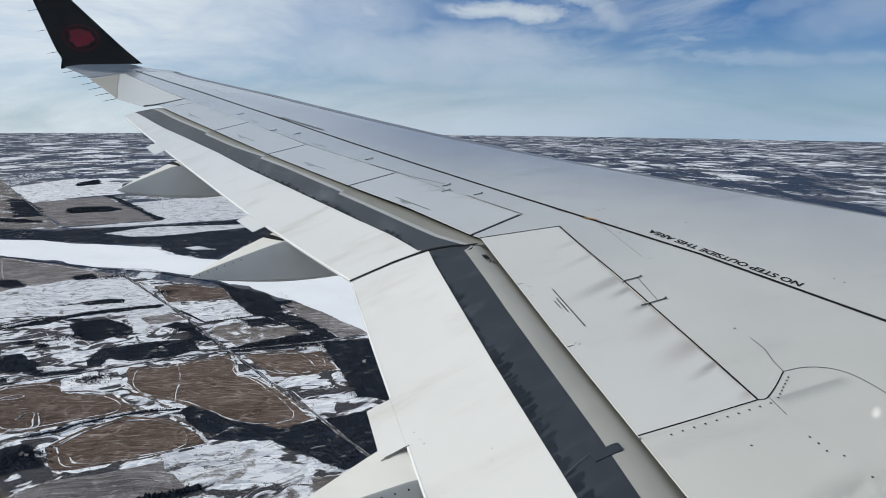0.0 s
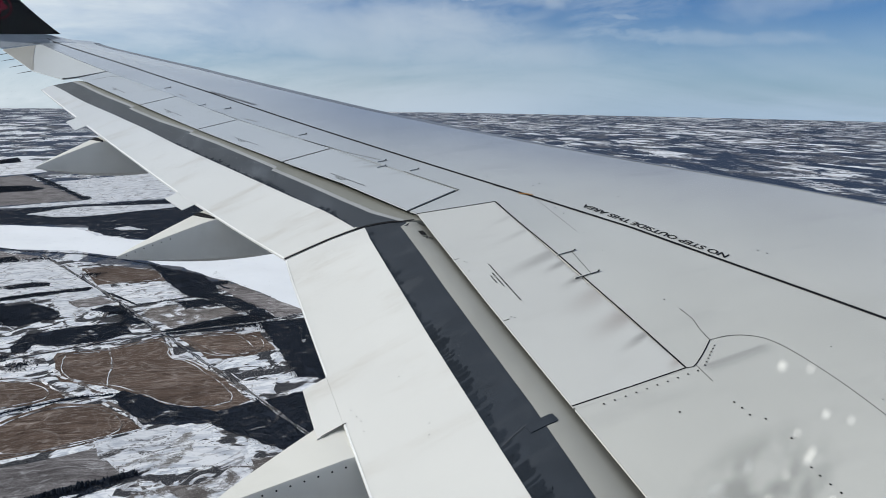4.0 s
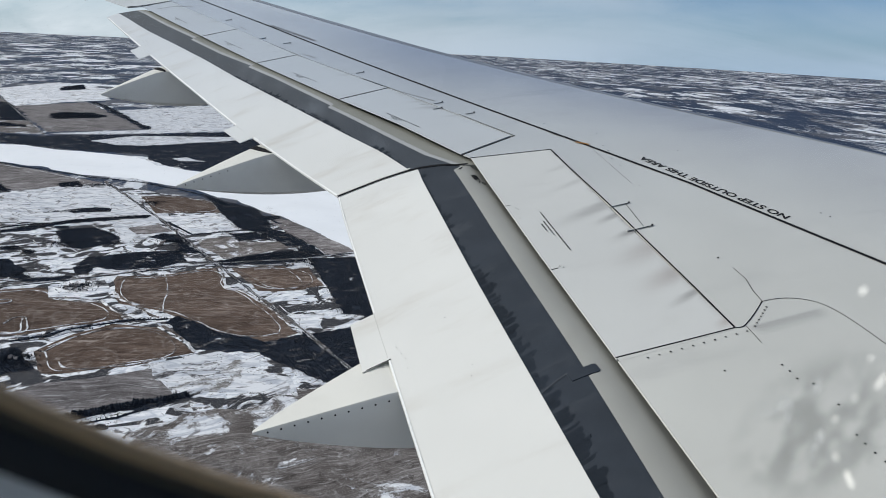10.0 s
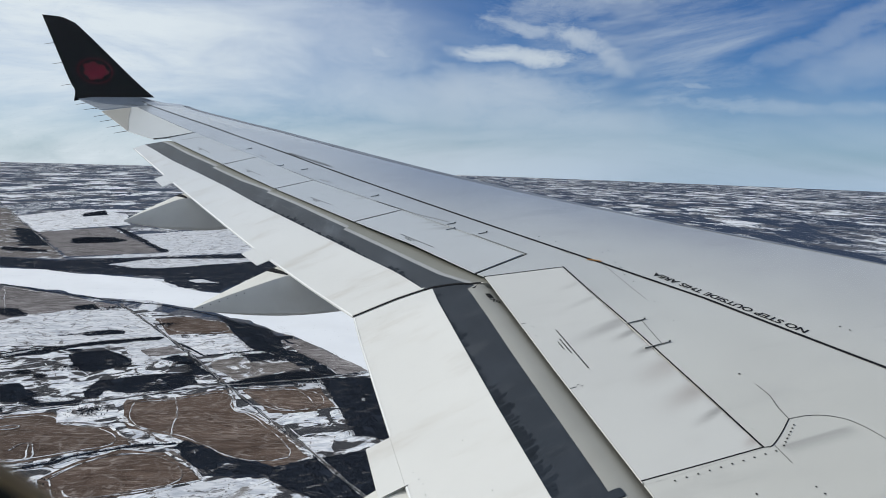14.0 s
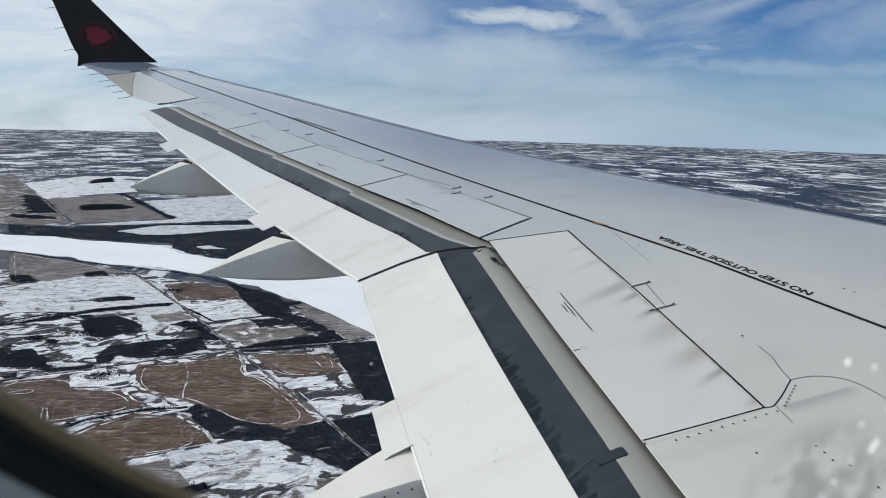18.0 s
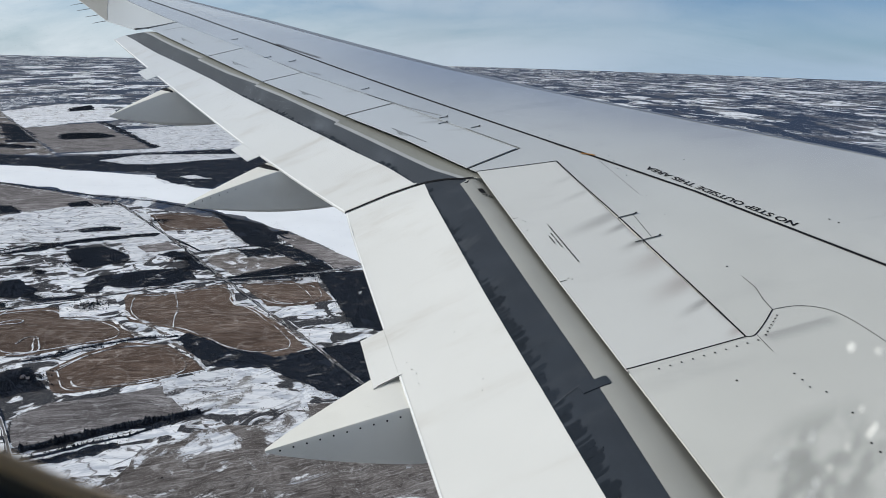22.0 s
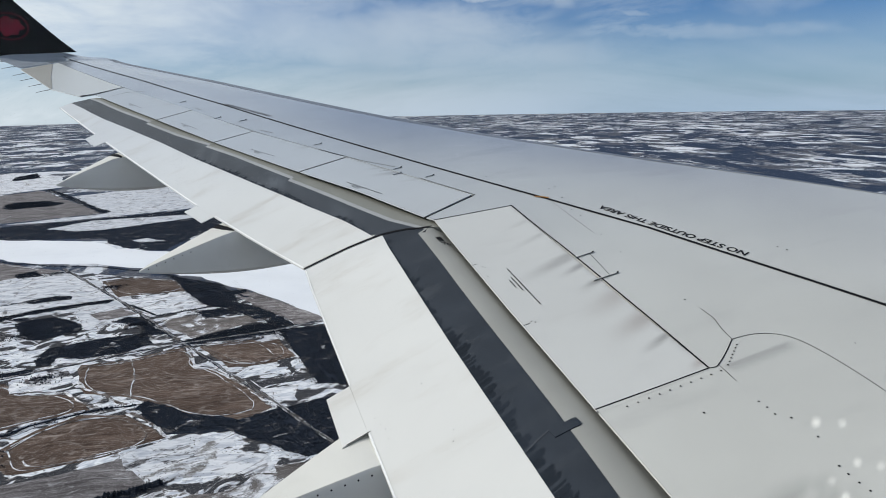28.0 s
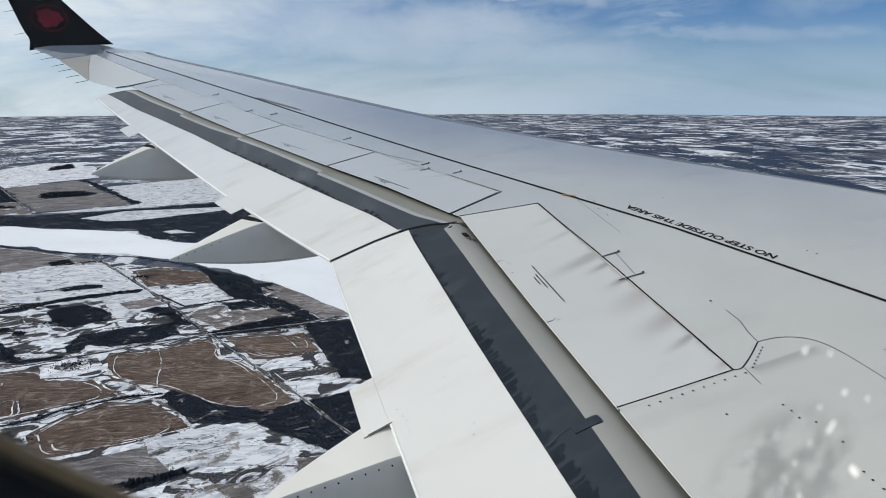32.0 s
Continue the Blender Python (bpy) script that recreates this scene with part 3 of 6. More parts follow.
# flap track fairings
def fairing(y0, x_tip, z_tip, x_te, z_te, half, depth, length, crown, screws, lift=0.0):
    bm = bmesh.new()
    rings = []
    N = 20
    for i in range(N + 1):
        x = x_tip + length * i / N
        u = (x - x_tip) / (x_te - x_tip)
        zt = z_tip + (z_te - z_tip) * min(u, 1.0) ** 0.92 - max(0.0, u - 1) * 0.05
        w = half * (0.04 + 0.96 * min(1.0, u) ** 0.85)
        zb = min(z_tip - 0.012 - depth * math.sin(min(1.0, u * 0.62) * math.pi / 2) ** 0.9 + lift * u, zt - 0.012)
        h = zt - zb
        c = crown * min(u, 1.0)
        ring = [(-w * 0.97, zt), (w * 0.92, zt + c), (w, zt + c - 0.06 * h), (w * 0.97, zt - 0.5 * h), (w * 0.75, zb + 0.12 * h), (w * 0.4, zb), (-w * 0.5, zb), (-w * 0.85, zb + 0.10 * h), (-w * 0.99, zt - 0.5 * h), (-w, zt - 0.03 * h)]
        rings.append([bm.verts.new((x, y0 + a, b)) for a, b in ring])
    for a, b in zip(rings, rings[1:]):
        for j in range(10):
            bm.faces.new((a[j], a[(j + 1) % 10], b[(j + 1) % 10], b[j]))
    bm.faces.new(rings[0])
    bm.faces.new(rings[-1])
    body = part("track_fairing", bm, FAIR, wing, "white canoe-shaped flap track fairing")
    for i in range(screws):
        u = 0.10 + 0.09 * i
        x = x_tip + (x_te - x_tip) * u
        w = half * (0.04 + 0.96 * u ** 0.85)
        bm = bmesh.new()
        bmesh.ops.create_uvsphere(bm, u_segments=6, v_segments=4, radius=0.006, matrix=Matrix.Translation((x, y0 - w, z_tip + (z_te - z_tip) * u ** 0.92 - 0.022 - 0.02 * u)) @ Matrix.Diagonal((1, 0.4, 1, 1)))
        part("screw", bm, INK, body)
    return body


fairing(3.32, 0.23, -1.985, 0.955, -1.726, 0.215, 0.145, 2.2, 0.034, 10)
fairing(6.76, -0.178, -1.425, 0.64, -1.098, 0.20, 0.175, 2.4, 0.05, 6, 0.085)
fairing(9.80, -1.085, -0.90, -0.36, -0.585, 0.17, 0.19, 2.2, 0.05, 0, 0.06)

for y0, x0, z0, x1, z1 in ((6.76, -0.178, -1.425, 0.64, -1.098), (9.80, -1.085, -0.90, -0.36, -0.585)):
    def over_top(x, y):
        u = min(1.0, max(0.02, (x - x0) / (x1 - x0)))
        return z0 + (z1 - z0) * u ** 0.92 + 0.05 * u * min(1.0, max(0.0, (y - y0 + 0.19) / 0.37)) + 0.006
    part("track_gap", sheet(over_top, [((out_te(y) - d, y), (out_te(y) + 0.004, y)) for y, d in ((y0 + 0.165, 0.055), (y0, 0.045), (y0 - 0.17, 0.012))], 2, 0.02), GAP, wing, "dark gap over the flap track")

# winglet
bm = bmesh.new()
rings = []
for f in (0.0, 0.03, 0.06, 0.1, 0.16, 0.25, 0.5, 0.75, 0.93, 0.985, 1.0):
    te = Vector((-2.59, 15.98, 1.0)).lerp(Vector((-3.235, 16.4, 2.615)), f)
    le = Vector((-1.20, 16.10, 1.085)).lerp(Vector((-2.72, 16.4, 2.60)), f)
    le.x += 0.10 * max(0.0, 0.25 - f) ** 2 * 8 - 0.0
    if f < 0.06:
        te.x -= 0.045 * (1 - f / 0.06)
    te.x += 0.03 * max(0.0, 1 - abs(f - 0.1) / 0.08)
    if f > 0.9:
        le.x -= 0.16 * ((f - 0.9) / 0.1) ** 2
    ring = []
    for u, t in ((0, 0.004), (0.15, 0.018), (0.3, 0.03), (0.7, 0.045), (0.93, 0.028), (1, 0.004)):
        p = te.lerp(le, u)
        p.z -= 0.075 * max(0.0, 1 - u / 0.5) ** 2 * max(0.0, 1 - f / 0.06)
        ring.append((p.x, p.y - t * (1 - 0.6 * f), p.z))
    for u, t in ((0.93, 0.028), (0.7, 0.045), (0.3, 0.03), (0.15, 0.018)):
        p = te.lerp(le, u)
        p.z -= 0.075 * max(0.0, 1 - u / 0.5) ** 2 * max(0.0, 1 - f / 0.06)
        ring.append((p.x, p.y + t * (1 - 0.6 * f), p.z))
    rings.append([bm.verts.new(c) for c in ring])
for a, b in zip(rings, rings[1:]):
    for j in range(10):
        bm.faces.new((a[j], a[(j + 1) % 10], b[(j + 1) % 10], b[j]))
bm.faces.new(rings[0])
bm.faces.new(rings[-1])
winglet = part("winglet", bm, BLACK, wing, "glossy black upturned winglet", 40)

mid, tall, wide = Vector((-2.25, 16.075, 1.545)), Vector((-0.19, 0.26, 1.0)) * 0.262, Vector((0.33, 0.0, 0.02))


def on_winglet(r, a):
    p = mid + wide * r * math.cos(a) + tall * r * math.sin(a)
    return p + Vector((0, -0.012, 0))


bm = bmesh.new()
ring = [(bm.verts.new(on_winglet(1.0, a)), bm.verts.new(on_winglet(0.9, a))) for a in (i * math.tau / 40 for i in range(40))]
for i in range(40):
    a, b = ring[i], ring[(i + 1) % 40]
    bm.faces.new((a[0], b[0], b[1], a[1]))
part("roundel_ring", bm, RIM_RED, winglet, "dark red ring")
bm = bmesh.new()
pts = []
for i in range(44):
    a = math.pi / 2 + i * math.tau / 44
    pts.append(bm.verts.new(on_winglet(0.66 + 0.08 * math.cos(7 * (a - math.pi / 2)) + 0.05 * math.cos(3 * a), a)))
c = bm.verts.new(on_winglet(0, 0))
for i in range(44):
    bm.faces.new((c, pts[i], pts[(i + 1) % 44]))
part("roundel_emblem", bm, RED, winglet, "red leaf-like emblem")

# static dischargers
def wick(p, way, ln):
    bm = bmesh.new()
    bmesh.ops.create_cone(bm, segments=6, radius1=0.006, radius2=0.003, depth=ln, cap_ends=True, matrix=Matrix.Translation(Vector(p) + Vector(way) * ln / 2) @ Vector(way).to_track_quat("Z", "Y").to_matrix().to_4x4())
    part("static_wick", bm, WICK, wing, "thin grey static discharger")


AFT = Vector((-1, 0.04, -0.22)).normalized()
for y in (13.35, 13.9, 14.5, 15.05):
    x = broken([(13.29, -1.386), (15.36, -2.047)])(y)
    wick((x + 0.02, y, wing_z(x, y) - 0.012), AFT, 0.23)
for y in (15.62, 15.8):
    wick((-2.2 - (y - 15.6) * 0.9, y, skin_z(-2.25, y) - 0.01), AFT, 0.2)
for f in (0.16, 0.42, 0.66):
    p = Vector((-2.59, 15.98, 1.0)).lerp(Vector((-3.235, 16.4, 2.615)), f)
    wick(p + Vector((0.01, 0, 0)), AFT, 0.19)

# painted walk line, stencils and panel joints
part("walk_line", ribbon([(stripe(y), y) for y in np.arange(0.2, 16.0, 0.3)], 0.026, skin_z, 0.002), INK, wing, "thin black painted walk line")


def stencil(words, start, end, size, top=skin_z, mother=None):
    """Stencilled words along a line, each word a mesh of its own."""
    def outline(text):
        cu = bpy.data.curves.new("stencil", "FONT")
        cu.body, cu.size, cu.offset = text, 1.0, 0.024
        ob = new("stencil_tmp", cu)
        bpy.context.view_layer.update()
        me = bpy.data.meshes.new_from_object(ob.evaluated_get(bpy.context.evaluated_depsgraph_get()))
        bpy.data.objects.remove(ob)
        xs = [v.co.x for v in me.vertices]
        return me, min(xs), max(xs)

    made = [outline(w) for w in words]
    full = sum(b - a for _, a, b in made) + 0.28 * (len(made) - 1)
    a, b = Vector(start), Vector(end)
    along = (b - a).normalized()
    tops = Vector((-along.y, along.x))
    at = 0.0
    for me, w0, w1 in made:
        for v in me.vertices:
            p = a.lerp(b, (at + v.co.x - w0) / full) + tops * v.co.y * size
            v.co = (p.x, p.y, top(p.x, p.y) + 0.002)
        at += w1 - w0 + 0.28
        me.materials.append(INK)
        ob = new("stencilled_word", me)
        ob.parent = mother or wing
        ob["label"] = "black stencilled warning lettering"


stencil(("NO", "STEP", "OUTSIDE", "THIS", "AREA"), (3.562, 3.43), (3.252, 4.635), 0.084)


def bars(a, b, rows, height, gap, top, seed, ink=INK):
    rnd = random.Random(seed)
    bm = bmesh.new()
    a, b = Vector(a), Vector(b)
    along = (b - a).normalized()
    side = Vector((-along.y, along.x))
    ln = (b - a).length
    for r, (f0, f1) in enumerate(rows):
        s = ln * f0
        while s < ln * f1:
            w = rnd.uniform(0.010, 0.034) * ln / 0.5
            e = min(s + w, ln * f1)
            c = [a + along * q + side * (r * gap + h) for q, h in ((s, 0), (e, 0), (e, height), (s, height))]
            bm.faces.new([bm.verts.new((p.x, p.y, top(p.x, p.y) + 0.002)) for p in c])
            s = e + 0.007 * ln / 0.5
    part("placard", bm, ink, wing, "small black unreadable placard lines")


bars((2.15, 4.121), (2.111, 3.61), [(0, 1), (0.24, 0.62), (0.30, 0.5)], 0.009, -0.024, wing_z, 1)
for a, b, k in (((1.678, 6.44), (1.862, 5.959), 2), ((1.041, 8.084), (1.226, 7.672), 3), ((0.403, 9.779), (0.579, 9.332), 4), ((-0.219, 11.43), (-0.056, 10.977), 5)):
    bars(a, b, [(0, 1), (0.2, 0.5), (0.26, 0.45)], 0.009, -0.019, wing_z, k, INK if k == 2 else FADED)
bars((1.01, 10.315), (1.447, 9.294), [(0, 1)], 0.045, 0.03, skin_z, 6, FADED)


def seam(points, width=0.008, mat=SEAM, top=skin_z):
    if len(points) > 4:
        for _ in range(2):
            soft = [points[0]]
            for (ax, ay), (bx, by) in zip(points, points[1:]):
                soft += [(ax * 0.75 + bx * 0.25, ay * 0.75 + by * 0.25), (ax * 0.25 + bx * 0.75, ay * 0.25 + by * 0.75)]
            points = soft + [points[-1]]
    part("panel_joint", ribbon(points, width, top, 0.0018, 0.08), mat, wing)


seam([(1.852, 2.634), (2.195, 2.622), (2.512, 2.614)], 0.008, GAP)
part("closing_strip", ribbon([(1.858, 2.618), (2.195, 2.6145), (2.5, 2.611)], lambda f: 0.027 - 0.018 * f, wing_z, 0.0008), PAINT, wing)
seam([(2.512, 2.612), (2.54, 2.603), (2.564, 2.61), (2.66, 2.665), (2.777, 2.746)], 0.006, GAP)
seam([(2.777, 2.746), (2.80, 2.846), (2.84, 2.95), (2.85, 3.07)], 0.005)
seam([(2.777, 2.746), (2.892, 2.733), (2.985, 2.681), (3.046, 2.60), (3.066, 2.429), (3.05, 2.1), (2.98, 1.7)], 0.005)
seam([(2.564, 2.605), (2.543, 2.467)], 0.004)
seam([(2.507, 2.62), (2.545, 3.037), (2.578, 3.482), (2.621, 4.013), (2.647, 4.605), (2.676, 5.06)], 0.011, GAP)
seam([(2.04, 5.165), (2.68, 5.056)], 0.010, GAP)
seam([(2.005, 5.25), (2.53, 5.442)], 0.012, GAP)
seam([(2.53, 5.442), (2.317, 6.015), (2.28, 6.12)], 0.009)
seam([(2.19, 6.549), (1.96, 6.958), (1.876, 7.164), (1.685, 7.586)], 0.008)
for a, b in ENDS[1:4]:
    seam([a, b], 0.013)

bm = bmesh.new()
for x0, x1, y0, y1 in ((1.968, 2.010, 4.86, 4.95), (1.968, 2.010, 4.835, 4.845)):
    bm.faces.new([bm.verts.new((x, y, nose_z(x, y, in_hi) + 0.003)) for x, y in ((x0, y0), (x1, y0), (x1, y1), (x0, y1))])
stencil(("10",), (1.976, 4.80), (2.022, 4.775), 0.065, lambda x, y: nose_z(x, y, in_hi), inner)
part("nose_marking", bm, INK, inner, "small black unreadable marking")

# hinge covers and streaks of dirt behind them
def cover(x, y, ln):
    """A slim hinge fitting: a tapered plate with a shaded slot beside it and a bolt at its tip."""
    bm = sheet(lambda a, b: wing_z(a, b) + 0.007, [((x - 0.04, y - 0.004), (x + ln, y - 0.0025)), ((x - 0.04, y + 0.004), (x + ln, y + 0.0025))], 4, 0.010)
    fitting = part("hinge_cover", bm, PAINT, wing)
    part("hinge_slot", ribbon([(x - 0.04, y - 0.0085), (x + ln, y - 0.0065)], 0.006, wing_z, 0.006), GAP, fitting)
    bm = bmesh.new()
    bmesh.ops.create_cone(bm, segments=10, radius1=0.007, radius2=0.006, depth=0.008, cap_ends=True, matrix=Matrix.Translation((x + ln, y, wing_z(x + ln, y) + 0.008)))
    part("bolt", bm, INK, fitting)


cover(2.645, 4.002, 0.10)
cover(2.574, 3.673, 0.14)
for x, y in ((2.19, 6.49), (2.14, 6.35), (2.37, 6.10), (1.71, 7.764), (1.12, 9.34), (0.85, 9.70), (0.50, 10.90)):
    cover(x, y, 0.045)
seam([(2.02, 6.52), (2.12, 6.504)], 0.004)
seam([(-0.47, 12.07), (-0.23, 12.12), (0.04, 11.98)], 0.010)
seam([(0.63, 10.45), (0.70, 10.247)], 0.008)
seam([(1.24, 8.776), (1.36, 8.55)], 0.008)
seam([(2.72, 4.0), (2.66, 3.68)], 0.005)
seam([(1.977, 4.298), (2.018, 4.297)], 0.006, GAP)
seam([(1.916, 3.455), (1.958, 3.455)], 0.006, GAP)
seam([(2.977, 4.973), (2.922, 4.253)], 0.003)

# fastener heads
bm = bmesh.new()


def rivet(x, y, r=0.0055, top=skin_z):
    bm.faces.new([bm.verts.new((x + r * math.cos(a), y + r * math.sin(a), top(x + r * math.cos(a), y + r * math.sin(a)) + 0.003)) for a in (k * math.tau / 8 for k in range(8))])


for i in range(10):
    rivet(1.99 + i * 0.061, 2.575 - i * 0.001)
for i in range(7):
    f = i / 6
    rivet(2.60 + 0.16 * f, 2.585 + 0.11 * f)
for x, y in ((3.103, 5.197), (3.172, 5.214), (3.066, 4.844), (3.015, 4.699), (3.007, 4.561), (3.084, 4.954), (2.794, 5.776), (2.868, 5.592), (3.567, 4.647), (3.77, 3.401), (3.785, 3.339), (2.842, 3.193)):
    rivet(x, y, 0.0065)
for x, y in ((2.517, 2.301), (2.518, 2.253), (2.512, 2.201), (2.552, 2.148), (2.551, 2.006), (2.484, 1.845), (2.477, 1.797), (2.474, 1.746), (2.473, 1.697), (2.256, 2.364)):
    rivet(x, y, 0.0055)
for y in np.arange(2.75, 5.0, 0.09):
    rivet(hinge(y) + 0.035, y, 0.0022)
for x, y in ((1.27, 2.98), (1.30, 3.05), (1.02, 3.25), (1.30, 3.5), (0.99, 4.1), (1.03, 3.33), (1.02, 3.38), (1.01, 3.45), (1.35, 1.9)):
    rivet(x, y, 0.003, flap_z)
for x, y in ((2.03, 4.24), (2.04, 4.22), (1.975, 3.47), (1.99, 3.45), (2.0, 4.1), (2.9, 3.9), (2.95, 4.2), (3.25, 2.4), (3.1, 2.0)):
    rivet(x, y, 0.0045)
part("fastener_heads", bm, INK, wing)["kind"] = "stuff"
part("amber_mark", ribbon([(2.914, 5.10), (2.96, 5.05), (2.99, 5.007)], 0.022, skin_z, 0.006), AMBER, wing, "worn amber tie-down mark")

# bracket crossing the inboard wear band, and worn scallops along its edge
part("flap_bracket", sheet(lambda x, y: nose_z(x, y, in_hi) + 0.005, [((1.64, 2.640), (1.764, 2.622)), ((1.64, 2.646), (1.775, 2.628)), ((1.64, 2.688), (1.775, 2.674)), ((1.64, 2.694), (1.764, 2.68))], 8, 0.006), SLATE, inner, "dark bracket across the wear band")
part("bracket_edge", ribbon([(1.49, 2.66), (1.57, 2.685), (1.65, 2.70)], 0.004, flap_z, 0.004), BAND_SEAM, inner)
rnd = random.Random(4)


def scallops(lo, y0, y1, count, reach, mother):
    for i in range(count):
        y = y0 + (y1 - y0) * (i + rnd.random() * 0.8) / count
        wear = 0.5 + 0.9 * noise.noise((y * 2.3, reach * 40, 0.7))
        ln, w = reach * max(0.12, wear + rnd.uniform(-0.35, 0.40)), rnd.uniform(0.006, 0.026)
        bm = bmesh.new()
        ring = []
        for k in range(13):
            a = math.pi * k / 12
            x, yy = lo(y) + 0.002 + ln * math.sin(a) ** 0.30 * rnd.uniform(0.94, 1.04), y + w * math.cos(a) + 0.2 * ln * math.sin(a)
            ring.append(bm.verts.new((x, yy, flap_z(x, yy) + 0.0007)))
        bm.faces.new(ring)
        part("worn_scallop", bm, SOOT, mother)


scallops(in_lo, 0.9, 5.25, 125, 0.082, inner)
scallops(out_lo, 5.5, 8.6, 80, 0.045, outer)

# ---- the land far below: snow fields, stubble, woods, a frozen river and roads ----
LAND = -100.0


def land_material():
    """Winter farmland out to the horizon: a grid of sections and strips, thawing patches, tree belts and farm roads."""
    m = bpy.data.materials.new("winter_farmland")
    m.use_nodes = True
    q = Graph(m.node_tree)
    where = q.node("ShaderNodeNewGeometry").outputs["Position"]
    turned = q.mapped(q.strayed(where, 0.012, 14.0), (1, 1, 1), (0, 0, 19))

    def lots(wide, deep, rim, at):
        n = q.node("ShaderNodeTexBrick", Vector=q.mapped(turned, (1, 1, 0), (0, 0, 0), at), Scale=1.0, Color1=(0, 0, 0, 1), Color2=(1, 1, 1, 1), Mortar=(0.5, 0.5, 0.5, 1))
        n.inputs["Brick Width"].default_value, n.inputs["Row Height"].default_value = wide, deep
        n.inputs["Mortar Size"].default_value, n.inputs["Mortar Smooth"].default_value = rim, 0.2
        return q.node("ShaderNodeSeparateColor", Color=n.outputs["Color"]).outputs[0], n.outputs["Fac"]

    big, big_rim = lots(105.0, 80.0, 1.8, (11, 5, 0))
    slim, slim_rim = lots(52.0, 44.0, 1.0, (3, 8, 0))
    tiny, _ = lots(27.0, 60.0, 0.9, (7, 2, 0))
    fleck = q.noise(q.mapped(where, (1.5, 0.45, 1)), 0.06, 6, 0.62, 0.6)
    crumb = q.noise(where, 0.5, 5, 0.65, 0.4)
    bog = q.noise(where, 0.045, 7, 0.6, 2.0)
    region = q.noise(q.mapped(where, (1.8, 0.7, 1)), 0.0035, 6, 0.64, 0.5)
    belt = q.noise(q.mapped(turned, (1.9, 0.8, 1), (0, 0, 0), (40, 9, 0)), 0.008, 6, 0.62, 0.6)
    pick = q.math("ADD", q.math("MULTIPLY", big, 0.45), q.math("ADD", q.math("MULTIPLY", slim, 0.34), q.math("MULTIPLY", tiny, 0.21)))
    pick = q.math("ADD", pick, q.math("MULTIPLY", q.math("SUBTRACT", region, 0.5), 1.1))
    pick = q.math("ADD", pick, q.math("MULTIPLY", q.math("SUBTRACT", fleck, 0.5), 0.30))
    snow = q.mix(q.ramp(fleck, 0.35, 0.65), (0.56, 0.585, 0.63), (0.78, 0.79, 0.81))
    thin = q.mix(q.ramp(crumb, 0.35, 0.65), (0.19, 0.185, 0.19), (0.46, 0.465, 0.48))
    # earth and wood lean blue: distance haze is put into their colours
    earth = q.mix(q.ramp(crumb, 0.3, 0.7), (0.054, 0.060, 0.078), (0.128, 0.132, 0.150))
    wood = q.mix(q.ramp(crumb, 0.35, 0.7), (0.021, 0.034, 0.064), (0.048, 0.065, 0.102))
    col = q.mix(q.ramp(pick, 0.37, 0.41), snow, thin)
    col = q.mix(q.ramp(pick, 0.44, 0.48), col, earth)
    marsh = q.mix(q.ramp(q.math("ADD", bog, q.math("MULTIPLY", crumb, 0.2)), 0.56, 0.62), snow, wood)
    marsh = q.mix(q.ramp(q.math("ADD", bog, q.math("MULTIPLY", crumb, 0.2)), 0.54, 0.49), marsh, earth)
    col = q.mix(q.ramp(q.math("ADD", region, q.math("MULTIPLY", big, 0.12)), 0.60, 0.63), col, marsh)
    rim = q.math("MAXIMUM", big_rim, q.math("MULTIPLY", slim_rim, q.ramp(fleck, 0.45, 0.6)))
    col = q.mix(q.math("MULTIPLY", rim, 0.8), col, wood)
    dark = q.math("ADD", q.math("MULTIPLY", fleck, 0.22), q.math("MULTIPLY", belt, 0.84))
    col = q.mix(q.ramp(dark, 0.53, 0.56), col, wood)
    p = q.node("ShaderNodeBsdfPrincipled", Base_Color=col, Roughness=0.9)
    p.inputs["Specular IOR Level"].default_value = 0.1
    q.node("ShaderNodeOutputMaterial", Surface=p.outputs[0])
    return m


ICE = material("snow_covered_ice", (0.80, 0.815, 0.84), 0.7, spread=0.03, grain=0.3, patch=0.02, dirt=((0.66, 0.69, 0.74), 0.3, 0.03), spec=0.15)


